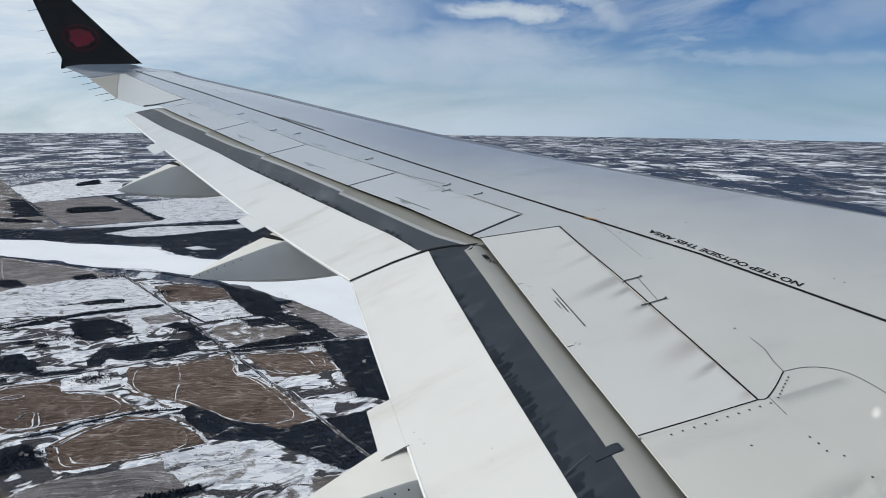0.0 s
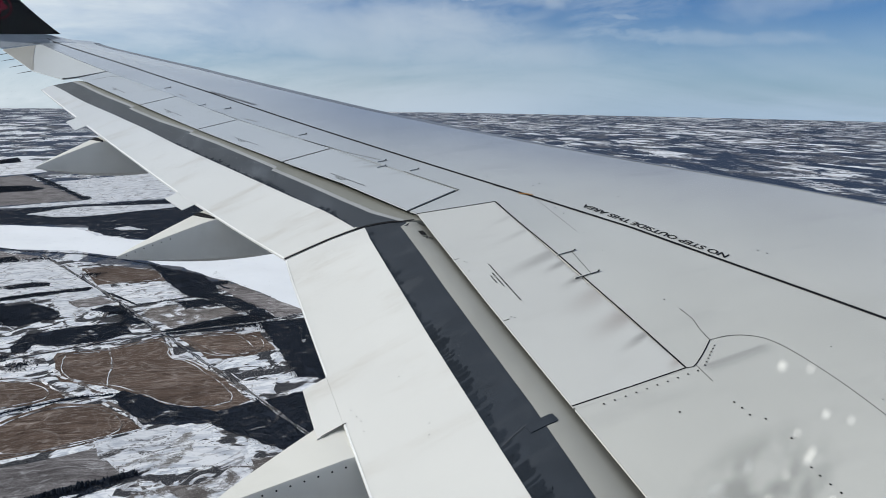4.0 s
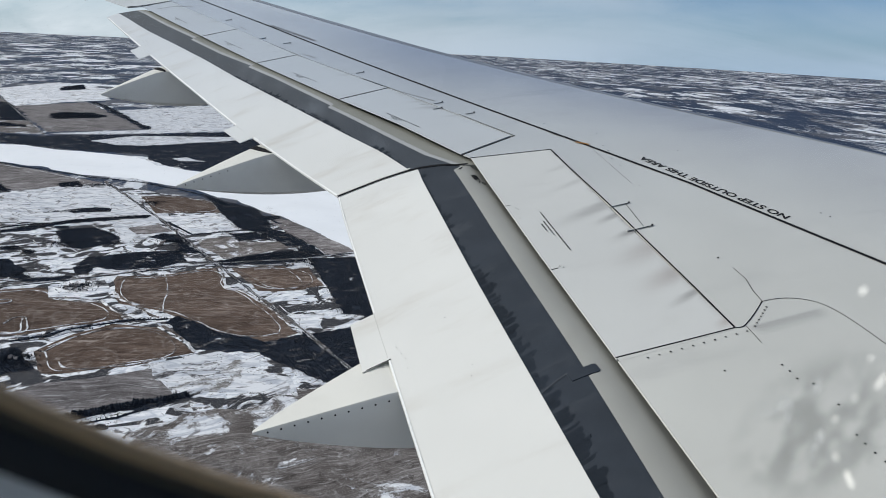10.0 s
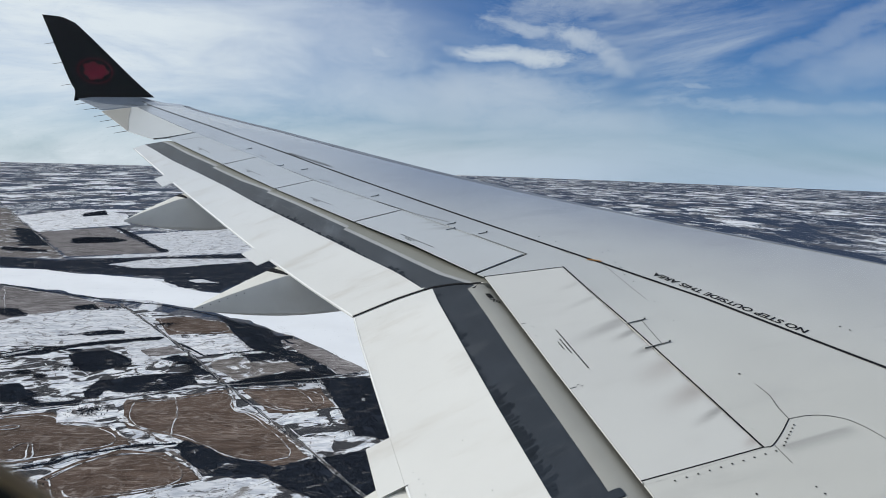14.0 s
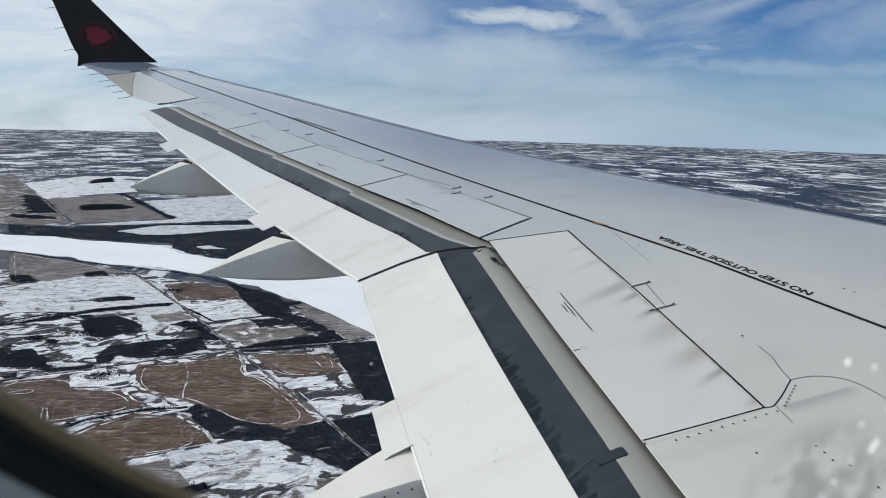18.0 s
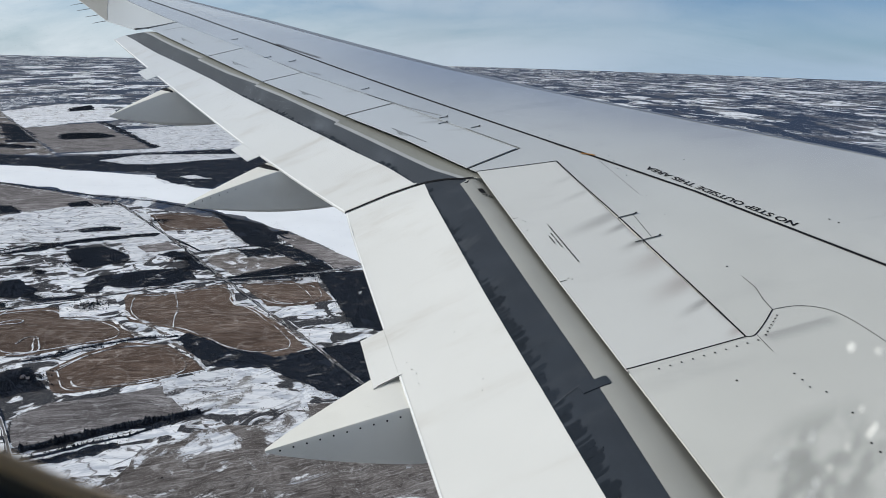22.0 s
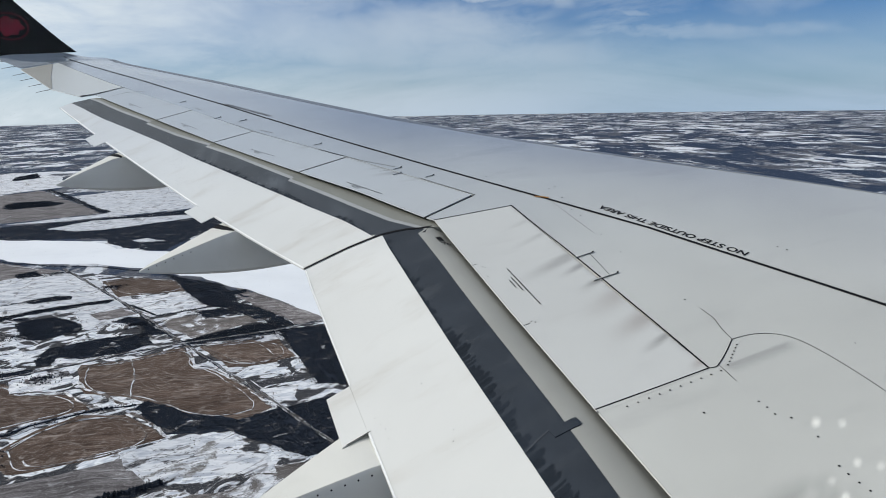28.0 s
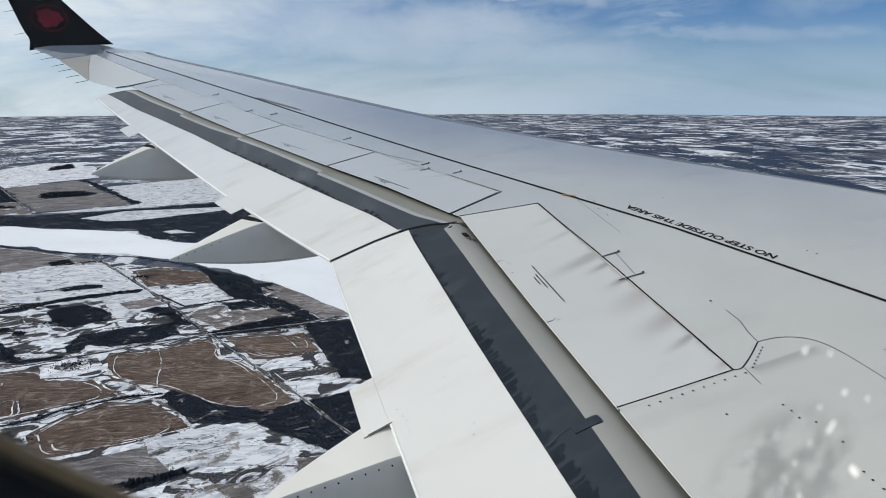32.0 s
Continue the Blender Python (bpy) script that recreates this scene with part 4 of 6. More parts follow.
def field_material(name, low, high, pale, contour, streaks, cover, turn=19, pitch=1.7):
    """Open land: long drilled rows that follow the slope, wandering pale contour lines and drifts of snow."""
    m = bpy.data.materials.new(name)
    m.use_nodes = True
    q = Graph(m.node_tree)
    where = q.node("ShaderNodeNewGeometry").outputs["Position"]
    turned = q.mapped(q.strayed(where, 0.035, 13.0), (1, 1, 1), (0, 0, turn))
    rows = q.noise(q.mapped(turned, (0.07 * pitch, 1.1 * pitch, 0)), 1.0, 6, 0.66, 0.25)
    drills = q.noise(q.mapped(turned, (0.05, 2.6, 0)), 1.0, 3, 0.6, 0.1)
    blot = q.noise(where, 0.09, 8, 0.66, 0.8)
    fine = q.noise(where, 1.6, 6, 0.72, 0.4)
    body = q.math("ADD", q.math("MULTIPLY", rows, 0.45), q.math("ADD", q.math("MULTIPLY", blot, 0.35), q.math("MULTIPLY", drills, 0.20)))
    col = q.mix(q.ramp(body, 0.38, 0.62), low, high)
    col = q.mix(q.math("MULTIPLY", q.ramp(fine, 0.40, 0.66), 0.6), col, [v * 0.5 for v in low])
    fold = q.noise(q.mapped(turned, (0.05, 0.33, 0), (0, 0, 24)), 1.0, 5, 0.6, 0.7)
    col = q.mix(q.math("MULTIPLY", q.ramp(fold, 0.50, 0.64), 0.6), col, [v * 0.62 for v in low])
    worn = q.math("MULTIPLY", q.ramp(rows, 0.55, 0.68), q.ramp(blot, 0.36, 0.6, 0.25, 1.0))
    col = q.mix(q.math("MULTIPLY", worn, streaks), col, pale)
    ring = q.math("ABSOLUTE", q.math("SUBTRACT", q.math("FRACT", q.math("MULTIPLY", q.noise(where, 0.030, 4, 0.5, 0.9), 9.0)), 0.5))
    broad = q.noise(q.mapped(turned, (0.028, 0.055, 0)), 1.0, 5, 0.55, 1.0)
    col = q.mix(q.math("MULTIPLY", q.ramp(broad, 0.46, 0.62), 0.5), col, [v * 0.6 for v in low])
    thread = q.ramp(q.math("ADD", ring, q.math("MULTIPLY", fine, 0.12)), 0.150, 0.095)
    col = q.mix(q.math("MULTIPLY", thread, contour), col, pale)
    tuft = q.noise(q.mapped(turned, (0.30, 0.42, 0)), 1.0, 5, 0.62, 0.9)
    col = q.mix(q.math("MULTIPLY", q.ramp(tuft, 0.56, 0.64), 0.55), col, [v * 0.42 for v in low])
    col = q.mix(q.math("MULTIPLY", q.ramp(tuft, 0.42, 0.34), 0.40), col, pale)
    if cover:
        drift = q.math("ADD", q.math("MULTIPLY", q.noise(where, 0.06, 9, 0.66, 1.5), 0.72), q.math("ADD", q.math("MULTIPLY", fine, 0.16), q.math("MULTIPLY", rows, 0.12)))
        # relief shading of the drifts, put into the snow colour
        hollow_shade = q.noise(q.mapped(turned, (0.10, 0.34, 0)), 1.0, 6, 0.62, 0.8)
        white = q.mix(q.ramp(hollow_shade, 0.34, 0.60), (0.47, 0.50, 0.555), (0.78, 0.79, 0.81))
        white = q.mix(q.math("MULTIPLY", q.ramp(fine, 0.56, 0.70), 0.2), white, (0.30, 0.295, 0.30))
        white = q.mix(q.math("MULTIPLY", q.math("MULTIPLY", thread, q.ramp(blot, 0.40, 0.56)), 0.75), white, (0.13, 0.122, 0.125))
        white = q.mix(q.math("MULTIPLY", q.math("MULTIPLY", q.ramp(tuft, 0.58, 0.64), q.ramp(blot, 0.46, 0.58)), 0.8), white, (0.105, 0.10, 0.105))
        col = q.mix(q.ramp(drift, cover, cover - 0.06), col, white)
    chance = q.node("ShaderNodeObjectInfo").outputs["Random"]
    col = q.mix(1.0, col, q.mix(chance, (0.82, 0.82, 0.83), (1.12, 1.10, 1.09)), "MULTIPLY")
    p = q.node("ShaderNodeBsdfPrincipled", Base_Color=col, Roughness=0.95)
    p.inputs["Specular IOR Level"].default_value = 0.05
    q.node("ShaderNodeOutputMaterial", Surface=p.outputs[0])
    return m


STUBBLE = field_material("brown_stubble", (0.080, 0.056, 0.045), (0.182, 0.137, 0.112), (0.40, 0.36, 0.335), 0.16, 0.95, 0.34, 8, 1.0)
FALLOW = field_material("fallow_land", (0.135, 0.122, 0.122), (0.34, 0.318, 0.318), (0.58, 0.575, 0.58), 0.10, 0.95, 0.40, 12, 0.9)
PATCHY = field_material("thawing_field", (0.105, 0.092, 0.086), (0.27, 0.248, 0.238), (0.50, 0.49, 0.485), 0.10, 0.75, 0.47, -8, 1.3)
THIN = field_material("thin_snow", (0.20, 0.19, 0.18), (0.36, 0.35, 0.34), (0.66, 0.67, 0.69), 0.3, 0.7, 0.60, 15)
SNOW = field_material("snow_crust", (0.09, 0.085, 0.085), (0.30, 0.29, 0.29), (0.62, 0.63, 0.65), 0.15, 0.8, 0.615, 14)
SPECKLE = field_material("snow_with_scrub", (0.03, 0.032, 0.040), (0.16, 0.15, 0.15), (0.50, 0.50, 0.51), 0.3, 0.6, 0.575, 10, 1.2)


def marsh_material():
    """Hummocky snow: rounded drifts, brown rims and dark tangled scrub and pond edges."""
    m = bpy.data.materials.new("marshy_snow")
    m.use_nodes = True
    q = Graph(m.node_tree)
    where = q.node("ShaderNodeNewGeometry").outputs["Position"]
    turned = q.mapped(q.strayed(where, 0.06, 9.0), (1, 1, 1), (0, 0, -12))
    swell = q.noise(q.mapped(turned, (0.085, 0.13, 0)), 1.0, 5, 0.52, 1.1)
    ripple = q.noise(q.mapped(turned, (0.20, 0.42, 0)), 1.0, 6, 0.6, 0.9)
    fine = q.noise(where, 1.5, 6, 0.72, 0.4)
    field = q.math("ADD", q.math("MULTIPLY", swell, 0.74), q.math("ADD", q.math("MULTIPLY", ripple, 0.16), q.math("MULTIPLY", fine, 0.10)))
    # hummock shading mixed into the white along the ripples
    white = q.mix(q.ramp(ripple, 0.36, 0.60), (0.47, 0.50, 0.56), (0.79, 0.80, 0.82))
    grass = q.mix(q.ramp(fine, 0.35, 0.65), (0.075, 0.066, 0.063), (0.24, 0.22, 0.212))
    bush = q.mix(q.ramp(fine, 0.36, 0.68), (0.018, 0.022, 0.030), (0.090, 0.088, 0.092))
    col = q.mix(q.ramp(field, 0.492, 0.512), white, grass)
    col = q.mix(q.ramp(field, 0.507, 0.528), col, bush)
    ring = q.math("ABSOLUTE", q.math("SUBTRACT", q.math("FRACT", q.math("MULTIPLY", swell, 9.0)), 0.5))
    col = q.mix(q.math("MULTIPLY", q.ramp(q.math("ADD", ring, q.math("MULTIPLY", fine, 0.2)), 0.20, 0.08), 0.55), col, grass)
    p = q.node("ShaderNodeBsdfPrincipled", Base_Color=col, Roughness=0.95)
    p.inputs["Specular IOR Level"].default_value = 0.05
    q.node("ShaderNodeOutputMaterial", Surface=p.outputs[0])
    return m


MARSH = marsh_material()


def wood_material():
    """Floor of bare winter woods: dark brush broken by brown grass and lying snow."""
    m = bpy.data.materials.new("wood_floor")
    m.use_nodes = True
    q = Graph(m.node_tree)
    where = q.node("ShaderNodeNewGeometry").outputs["Position"]
    bent = q.strayed(where, 0.08, 7.0)
    gap = q.noise(q.mapped(bent, (0.11, 0.17, 0)), 1.0, 6, 0.62, 1.3)
    twig = q.noise(where, 0.75, 6, 0.7, 0.6)
    col = q.mix(q.ramp(twig, 0.34, 0.68), (0.0125, 0.0175, 0.0285), (0.034, 0.040, 0.053))
    open_land = q.math("ADD", q.math("MULTIPLY", gap, 0.82), q.math("MULTIPLY", twig, 0.18))
    col = q.mix(q.math("MULTIPLY", q.ramp(open_land, 0.565, 0.61), 0.8), col, q.mix(q.ramp(twig, 0.4, 0.6), (0.085, 0.078, 0.075), (0.20, 0.19, 0.19)))
    col = q.mix(q.ramp(open_land, 0.625, 0.655), col, (0.60, 0.62, 0.66))
    p = q.node("ShaderNodeBsdfPrincipled", Base_Color=col, Roughness=0.95)
    p.inputs["Specular IOR Level"].default_value = 0.0
    q.node("ShaderNodeOutputMaterial", Surface=p.outputs[0])
    return m


LITTER = wood_material()
SPRUCE = material("bare_and_conifer_wood", (0.020, 0.0245, 0.033), 0.95, spread=0.5, grain=0.5, patch=0.15, spec=0.05)
BRUSH = material("bare_brush", (0.075, 0.066, 0.062), 0.95, spread=0.5, grain=0.8, patch=0.1, spec=0.05)
ASPHALT = material("wet_road", (0.115, 0.110, 0.108), 0.9, spread=0.2, grain=0.9, patch=0.1, dirt=((0.45, 0.45, 0.46), 0.5, 0.3), spec=0.1)
ROOF = material("farm_roof", (0.25, 0.22, 0.21), 0.8, spread=0.3, grain=2)
BARN = material("farm_wall", (0.16, 0.14, 0.135), 0.8, spread=0.3, grain=2)

bm = bmesh.new()
hub = bm.verts.new((0, 0, LAND))
RADII = (60, 150, 300, 600, 1200, 2400, 4970)
SEG = 96
grid = [[bm.verts.new((r * math.cos(a), r * math.sin(a), LAND)) for a in (i * math.tau / SEG for i in range(SEG))] for r in RADII]
for i in range(SEG):
    k = (i + 1) % SEG
    bm.faces.new((hub, grid[0][i], grid[0][k]))
    for a, b in zip(grid, grid[1:]):
        bm.faces.new((a[i], b[i], b[k], a[k]))
ground = finish("ground", bm, land_material())
tagged(ground, "snowy winter farmland of fields and woods", "ground", kind="structure")


def ragged(corners, amount, step, seed, closed=True):
    """An outline with uneven natural edges."""
    rnd = random.Random(seed)
    out = []
    ends = list(zip(corners, corners[1:] + corners[:1])) if closed else list(zip(corners, corners[1:]))
    for (ax, ay), (bx, by) in ends:
        d = math.hypot(bx - ax, by - ay)
        k = max(1, int(d / step))
        nx, ny = -(by - ay) / max(d, 1e-6), (bx - ax) / max(d, 1e-6)
        for i in range(k):
            f = i / k
            x, y = ax + (bx - ax) * f, ay + (by - ay) * f
            s = noise.noise((x * 0.07 + seed, y * 0.07, 0.3)) * 1.5 + noise.noise((x * 0.3, y * 0.3 + seed, 1.7)) * 0.8 + noise.noise((x * 0.8, y * 0.8, seed + 3.1)) * 0.5
            out.append((x + nx * s * amount, y + ny * s * amount))
    if not closed:
        out.append(corners[-1])
    return out


LAYER = [0.0]
OUTLINES = []


def plot(name, corners, mat, label, category, seed, amount=2.0, step=4.0, thick=0.0, kind="structure"):
    LAYER[0] += 0.0016
    if name != "frozen_river" and max(p[1] for p in corners) < 720:
        OUTLINES.append((name, corners, LAND + 0.02 + LAYER[0]))
    bm = bmesh.new()
    z = LAND + 0.02 + LAYER[0]
    vs = [bm.verts.new((x, y, z)) for x, y in ragged(corners, amount, step, seed)]
    f = bm.faces.new(vs)
    ext = bmesh.ops.extrude_face_region(bm, geom=[f])
    for v in ext["geom"]:
        if isinstance(v, bmesh.types.BMVert):
            v.co.z = LAND - 0.2
    bmesh.ops.triangulate(bm, faces=[q for q in bm.faces if len(q.verts) > 4])
    ob = finish(name, bm, mat)
    return tagged(ob, label, category, kind=kind)


plot("rough_pasture", [(-330, 480), (-180, 520), (-60, 490), (20, 420), (60, 330), (110, 280), (60, 200), (0, 190), (-120, 196), (-320, 210)], MARSH, "rough pasture of snow, ponds and scrub", "field", 101, 2)
plot("rough_pasture", [(-330, 214), (-120, 200), (0, 194), (70, 204), (150, 240), (200, 60), (60, -60), (-200, -60), (-360, 60)], MARSH, "hummocky snow pasture with scrub", "field", 102, 2)
plot("thawing_field", [(-24, 176), (10, 184), (60, 190), (110, 120), (60, -40), (-20, -40), (-34, 90), (-26, 140)], PATCHY, "grey-brown thawing pasture", "field", 103, 3)
plot("thawing_field", [(-640, 1420), (-320, 1300), (-128, 705), (-185, 725), (-420, 930)], PATCHY, "grey-brown thawing field beyond the river", "field", 1, 1.5)
plot("thawing_field", [(-200, 934), (-129, 994), (-49, 749), (-129, 723)], FALLOW, "pale brown fallow field beyond the river", "field", 2, 1.5)
plot("snow_field", [(-89, 909), (21, 979), (65, 870), (39, 792), (26, 737), (-43, 739)], SNOW, "white field beyond the river", "field", 3, 1.5)
plot("thawing_field", [(-270, 1152), (-208, 1295), (-128, 1198), (-107, 1025), (-203, 949)], THIN, "thin snow over a fallow field", "field", 4, 2)
plot("snow_field", [(-127, 714), (-88, 709), (24, 737), (86, 768), (61, 816), (-44, 745)], SNOW, "white strip of field", "field", 5, 1)
plot("wood_floor", [(-185, 725), (-129, 697), (-88, 704), (34, 731), (79, 701), (67, 592), (37, 602), (2, 527), (-27, 552), (-44, 602), (-102, 627), (-139, 651), (-170, 667)], LITTER, "dark wooded river bank", "woodland", 6, 3)
plot("snow_field", [(-88, 670), (-55, 702), (31, 698), (52, 688), (31, 675), (-42, 644), (-64, 645)], SNOW, "white clearing in the wooded bank", "field", 7, 1.5)
plot("snow_field", [(-20, 580), (-10, 586), (4, 566), (-14, 569)], SNOW, "small white clearing", "field", 8, 1)
plot("frozen_river", [(-430, 905), (-330, 800), (-169, 661), (-138, 648), (-108, 627), (-47, 589), (-29, 552), (2, 522), (38, 507), (70, 461), (160, 400), (230, 300), (300, 150), (360, -60), (300, -60), (235, 120), (160, 240), (105, 290), (60, 365), (42, 398), (11, 445), (-15, 477), (-40, 502), (-64, 510), (-107, 549), (-149, 583), (-330, 725), (-460, 850)], ICE, "wide frozen river covered in snow", "river", 9, 2.5, 7)
plot("stubble_field", [(-147, 575), (-105, 539), (-59, 491), (-84, 470), (-107, 470), (-118, 457)], FALLOW, "brown fallow field on the river bank", "field", 10, 1.5)
plot("snow_field", [(-128, 445), (-118, 457), (-106, 466), (-84, 482), (-58, 489), (-36, 444), (-22, 415), (-12, 384), (-52, 385), (-103, 399)], SNOW, "white snow field with a few hollows", "field", 11, 1.5)
plot("stubble_field", [(-34, 448), (-14, 449), (6, 431), (13, 403), (-24, 406)], STUBBLE, "striped brown field", "field", 12, 1)
plot("snow_field", [(-20, 398), (11, 400), (19, 365), (-8, 359)], SNOW, "square white field", "field", 13, 0.5)
plot("thawing_field", [(-3, 351), (12, 353), (19, 343), (36, 342), (39, 330), (9, 317), (0, 337)], PATCHY, "half-thawed grassy field", "field", 14, 1)
plot("thawing_field", [(36, 416), (42, 383), (50, 359), (47, 340), (39, 361)], FALLOW, "bare brown river bank", "field", 15, 1.5)
plot("snow_field", [(-112, 388), (-87, 379), (-69, 385), (-67, 356), (-58, 342), (-53, 331), (-52, 309), (-61, 304), (-74, 302), (-88, 302)], MARSH, "mottled snow pasture with ponds and scrub", "field", 16, 2)
plot("snow_field", [(-44, 386), (-27, 389), (-13, 370), (-29, 352), (-36, 351)], SNOW, "white pasture", "field", 17, 1)
plot("thawing_field", [(-36, 377), (-21, 382), (-14, 368), (-30, 364)], FALLOW, "bare patch of pasture", "field", 18, 1)
plot("snow_field", [(-45, 305), (-42, 316), (-32, 309), (-22, 309), (-35, 307)], SNOW, "white strip beside the wood", "field", 19, 0.6)
plot("stubble_field", [(-34, 300), (-17, 298), (-2, 304), (5, 305), (7, 292), (7, 279), (15, 273), (30, 228), (19, 223), (5, 231), (-6, 247), (-15, 258), (-30, 268), (-34, 282)], STUBBLE, "brown ploughed field with pale contour lines", "field", 20, 0.8)
plot("stubble_field", [(-83, 287), (-76, 291), (-59, 291), (-53, 277), (-36, 270), (-28, 253), (-47, 249), (-58, 245), (-70, 246)], STUBBLE, "brown ploughed field", "field", 21, 0.8)
plot("stubble_field", [(-51, 230), (-42, 242), (-31, 248), (-16, 243), (-4, 219), (-24, 214), (-38, 213), (-46, 214)], STUBBLE, "brown ploughed field edged by a stream", "field", 22, 0.8)
plot("snow_field", [(-17, 214), (4, 219), (14, 210), (15, 207), (10, 204), (22, 196), (24, 185), (-12, 195)], THIN, "thin snow over a harvested field", "field", 23, 0.8)
plot("stubble_field", [(11, 303), (33, 303), (40, 285), (38, 271), (20, 273)], STUBBLE, "dark brown field beside the wood", "field", 24, 0.6)
plot("snow_field", [(23, 269), (38, 271), (43, 251), (38, 230), (30, 234)], THIN, "patchy snow field beside the wood", "field", 25, 0.8)
plot("snow_field", [(33, 310), (44, 312), (48, 298), (37, 298)], SNOW, "white farmyard", "field", 26, 0.6)
plot("snow_field", [(-58, 293), (-50, 297), (-40, 296), (-35, 282), (-44, 278), (-55, 279)], SNOW, "white farmyard with trees", "field", 27, 0.6)
plot("thawing_field", [(-50, 185), (-54, 200), (-46, 207), (-15, 211), (-10, 192), (-31, 189)], FALLOW, "striped pale brown field", "field", 28, 0.8)
plot("snow_field", [(-17, 212), (-6, 216), (2, 202), (-10, 194)], THIN, "thin snow field", "field", 29, 0.8)
plot("snow_field", [(-48, 180), (-26, 184), (-11, 186), (-12, 181), (-44, 176)], SNOW, "snow strip between rows of trees", "field", 30, 0.5)
plot("thawing_field", [(-40, 153), (-42, 163), (-33, 166), (-15, 160), (6, 154), (-2, 125), (-30, 133)], PATCHY, "grey-brown thawing pasture", "field", 31, 1)
plot("snow_field", [(-99, 227), (-96, 245), (-83, 246), (-68, 230), (-63, 213), (-66, 203), (-81, 202), (-92, 213)], MARSH, "rolling white pasture with brown hollows", "field", 32, 1)
plot("snow_field", [(-79, 195), (-61, 197), (-54, 183), (-66, 178)], MARSH, "mottled snow pasture with scrub", "field", 33, 1)
plot("snow_field", [(-112, 199), (-87, 200), (-71, 175), (-58, 160), (-67, 143), (-98, 151)], MARSH, "mottled snow pasture with scrub", "field", 34, 1)

plot("snow_field", [(-102, 247), (-79, 242), (-76, 229), (-67, 227), (-63, 212), (-97, 220)], MARSH, "wind-packed white field beside a farm road", "field", 387, 0.8)
plot("thawing_field", [(-121, 334), (-104, 337), (-93, 316), (-87, 298), (-111, 288)], FALLOW, "brown fallow field beside a farm road", "field", 321, 0.8)
plot("snow_field", [(-95, 336), (-76, 344), (-65, 330), (-50, 316), (-51, 303), (-71, 302), (-82, 294), (-90, 315)], MARSH, "mottled snow pasture with ponds", "field", 372, 0.8)
plot("stubble_field", [(11, 302), (43, 299), (46, 275), (25, 271), (20, 286)], STUBBLE, "dark brown ploughed field", "field", 323, 0.8)
plot("snow_field", [(22, 268), (46, 272), (47, 246), (30, 246), (26, 254)], MARSH, "snow field dotted with scrub", "field", 383, 0.8)
plot("frozen_river", [(-3, 466), (9, 442), (18, 438), (32, 405), (41, 392), (48, 376), (55, 359), (59, 347), (63, 332), (69, 318), (140, 318), (140, 420), (60, 480)], ICE, "snow-covered bend of the frozen river", "river", 399, 0.8, 2.0)
plot("thawing_field", [(34, 382), (44, 384), (55, 359), (63, 335), (69, 318), (54, 316), (51, 331), (42, 354)], FALLOW, "brown rough river bank", "field", 376, 0.8)
plot("snow_field", [(36, 312), (44, 311), (44, 299), (36, 298)], SNOW, "white farmyard at a crossroads", "field", 382, 0.8)
plot("thawing_field", [(-35, 374), (-22, 377), (-16, 367), (-27, 363)], FALLOW, "small brown field", "field", 320, 0.8)
plot("snow_field", [(-57, 294), (-38, 296), (-35, 284), (-43, 279), (-53, 279)], SPECKLE, "white farmyard with bare trees", "field", 346, 0.8)
plot("snow_field", [(-48, 176), (-25, 178), (-18, 178), (-22, 172), (-27, 169), (-26, 165), (-39, 167), (-45, 170)], SPECKLE, "thin patchy snow below a tree row", "field", 350, 0.8)
plot("snow_field", [(-17, 214), (3, 219), (3, 203), (-15, 202)], SPECKLE, "white field with thawing furrows", "field", 383, 0.8)

def road(points, width, mat, lab, name="road", amount=0.25):
    if amount >= 0.4 and len(points) > 2:
        for _ in range(2):
            soft = [points[0]]
            for (ax, ay), (bx, by) in zip(points, points[1:]):
                soft += [(ax * 0.75 + bx * 0.25, ay * 0.75 + by * 0.25), (ax * 0.25 + bx * 0.75, ay * 0.25 + by * 0.75)]
            points = soft + [points[-1]]
    pts = ragged(points, amount, 2.5, 5, closed=False)
    LAYER[0] += 0.0016
    z = LAND + 0.02 + LAYER[0]
    bm = ribbon(pts, lambda f: width * (1 + 0.9 * noise.noise((f * len(pts) * 0.55, width, 0.5))), lambda x, y: z, 0.0, 2.5)
    ext = bmesh.ops.extrude_face_region(bm, geom=bm.faces[:])
    for v in ext["geom"]:
        if isinstance(v, bmesh.types.BMVert):
            v.co.z = LAND - 0.2
    tagged(finish(name, bm, mat), lab, "road", kind="structure")




PALE = field_material("snowy_verge", (0.085, 0.068, 0.060), (0.24, 0.21, 0.195), (0.50, 0.49, 0.485), 0.2, 0.8, 0.535, 30, 2.6)

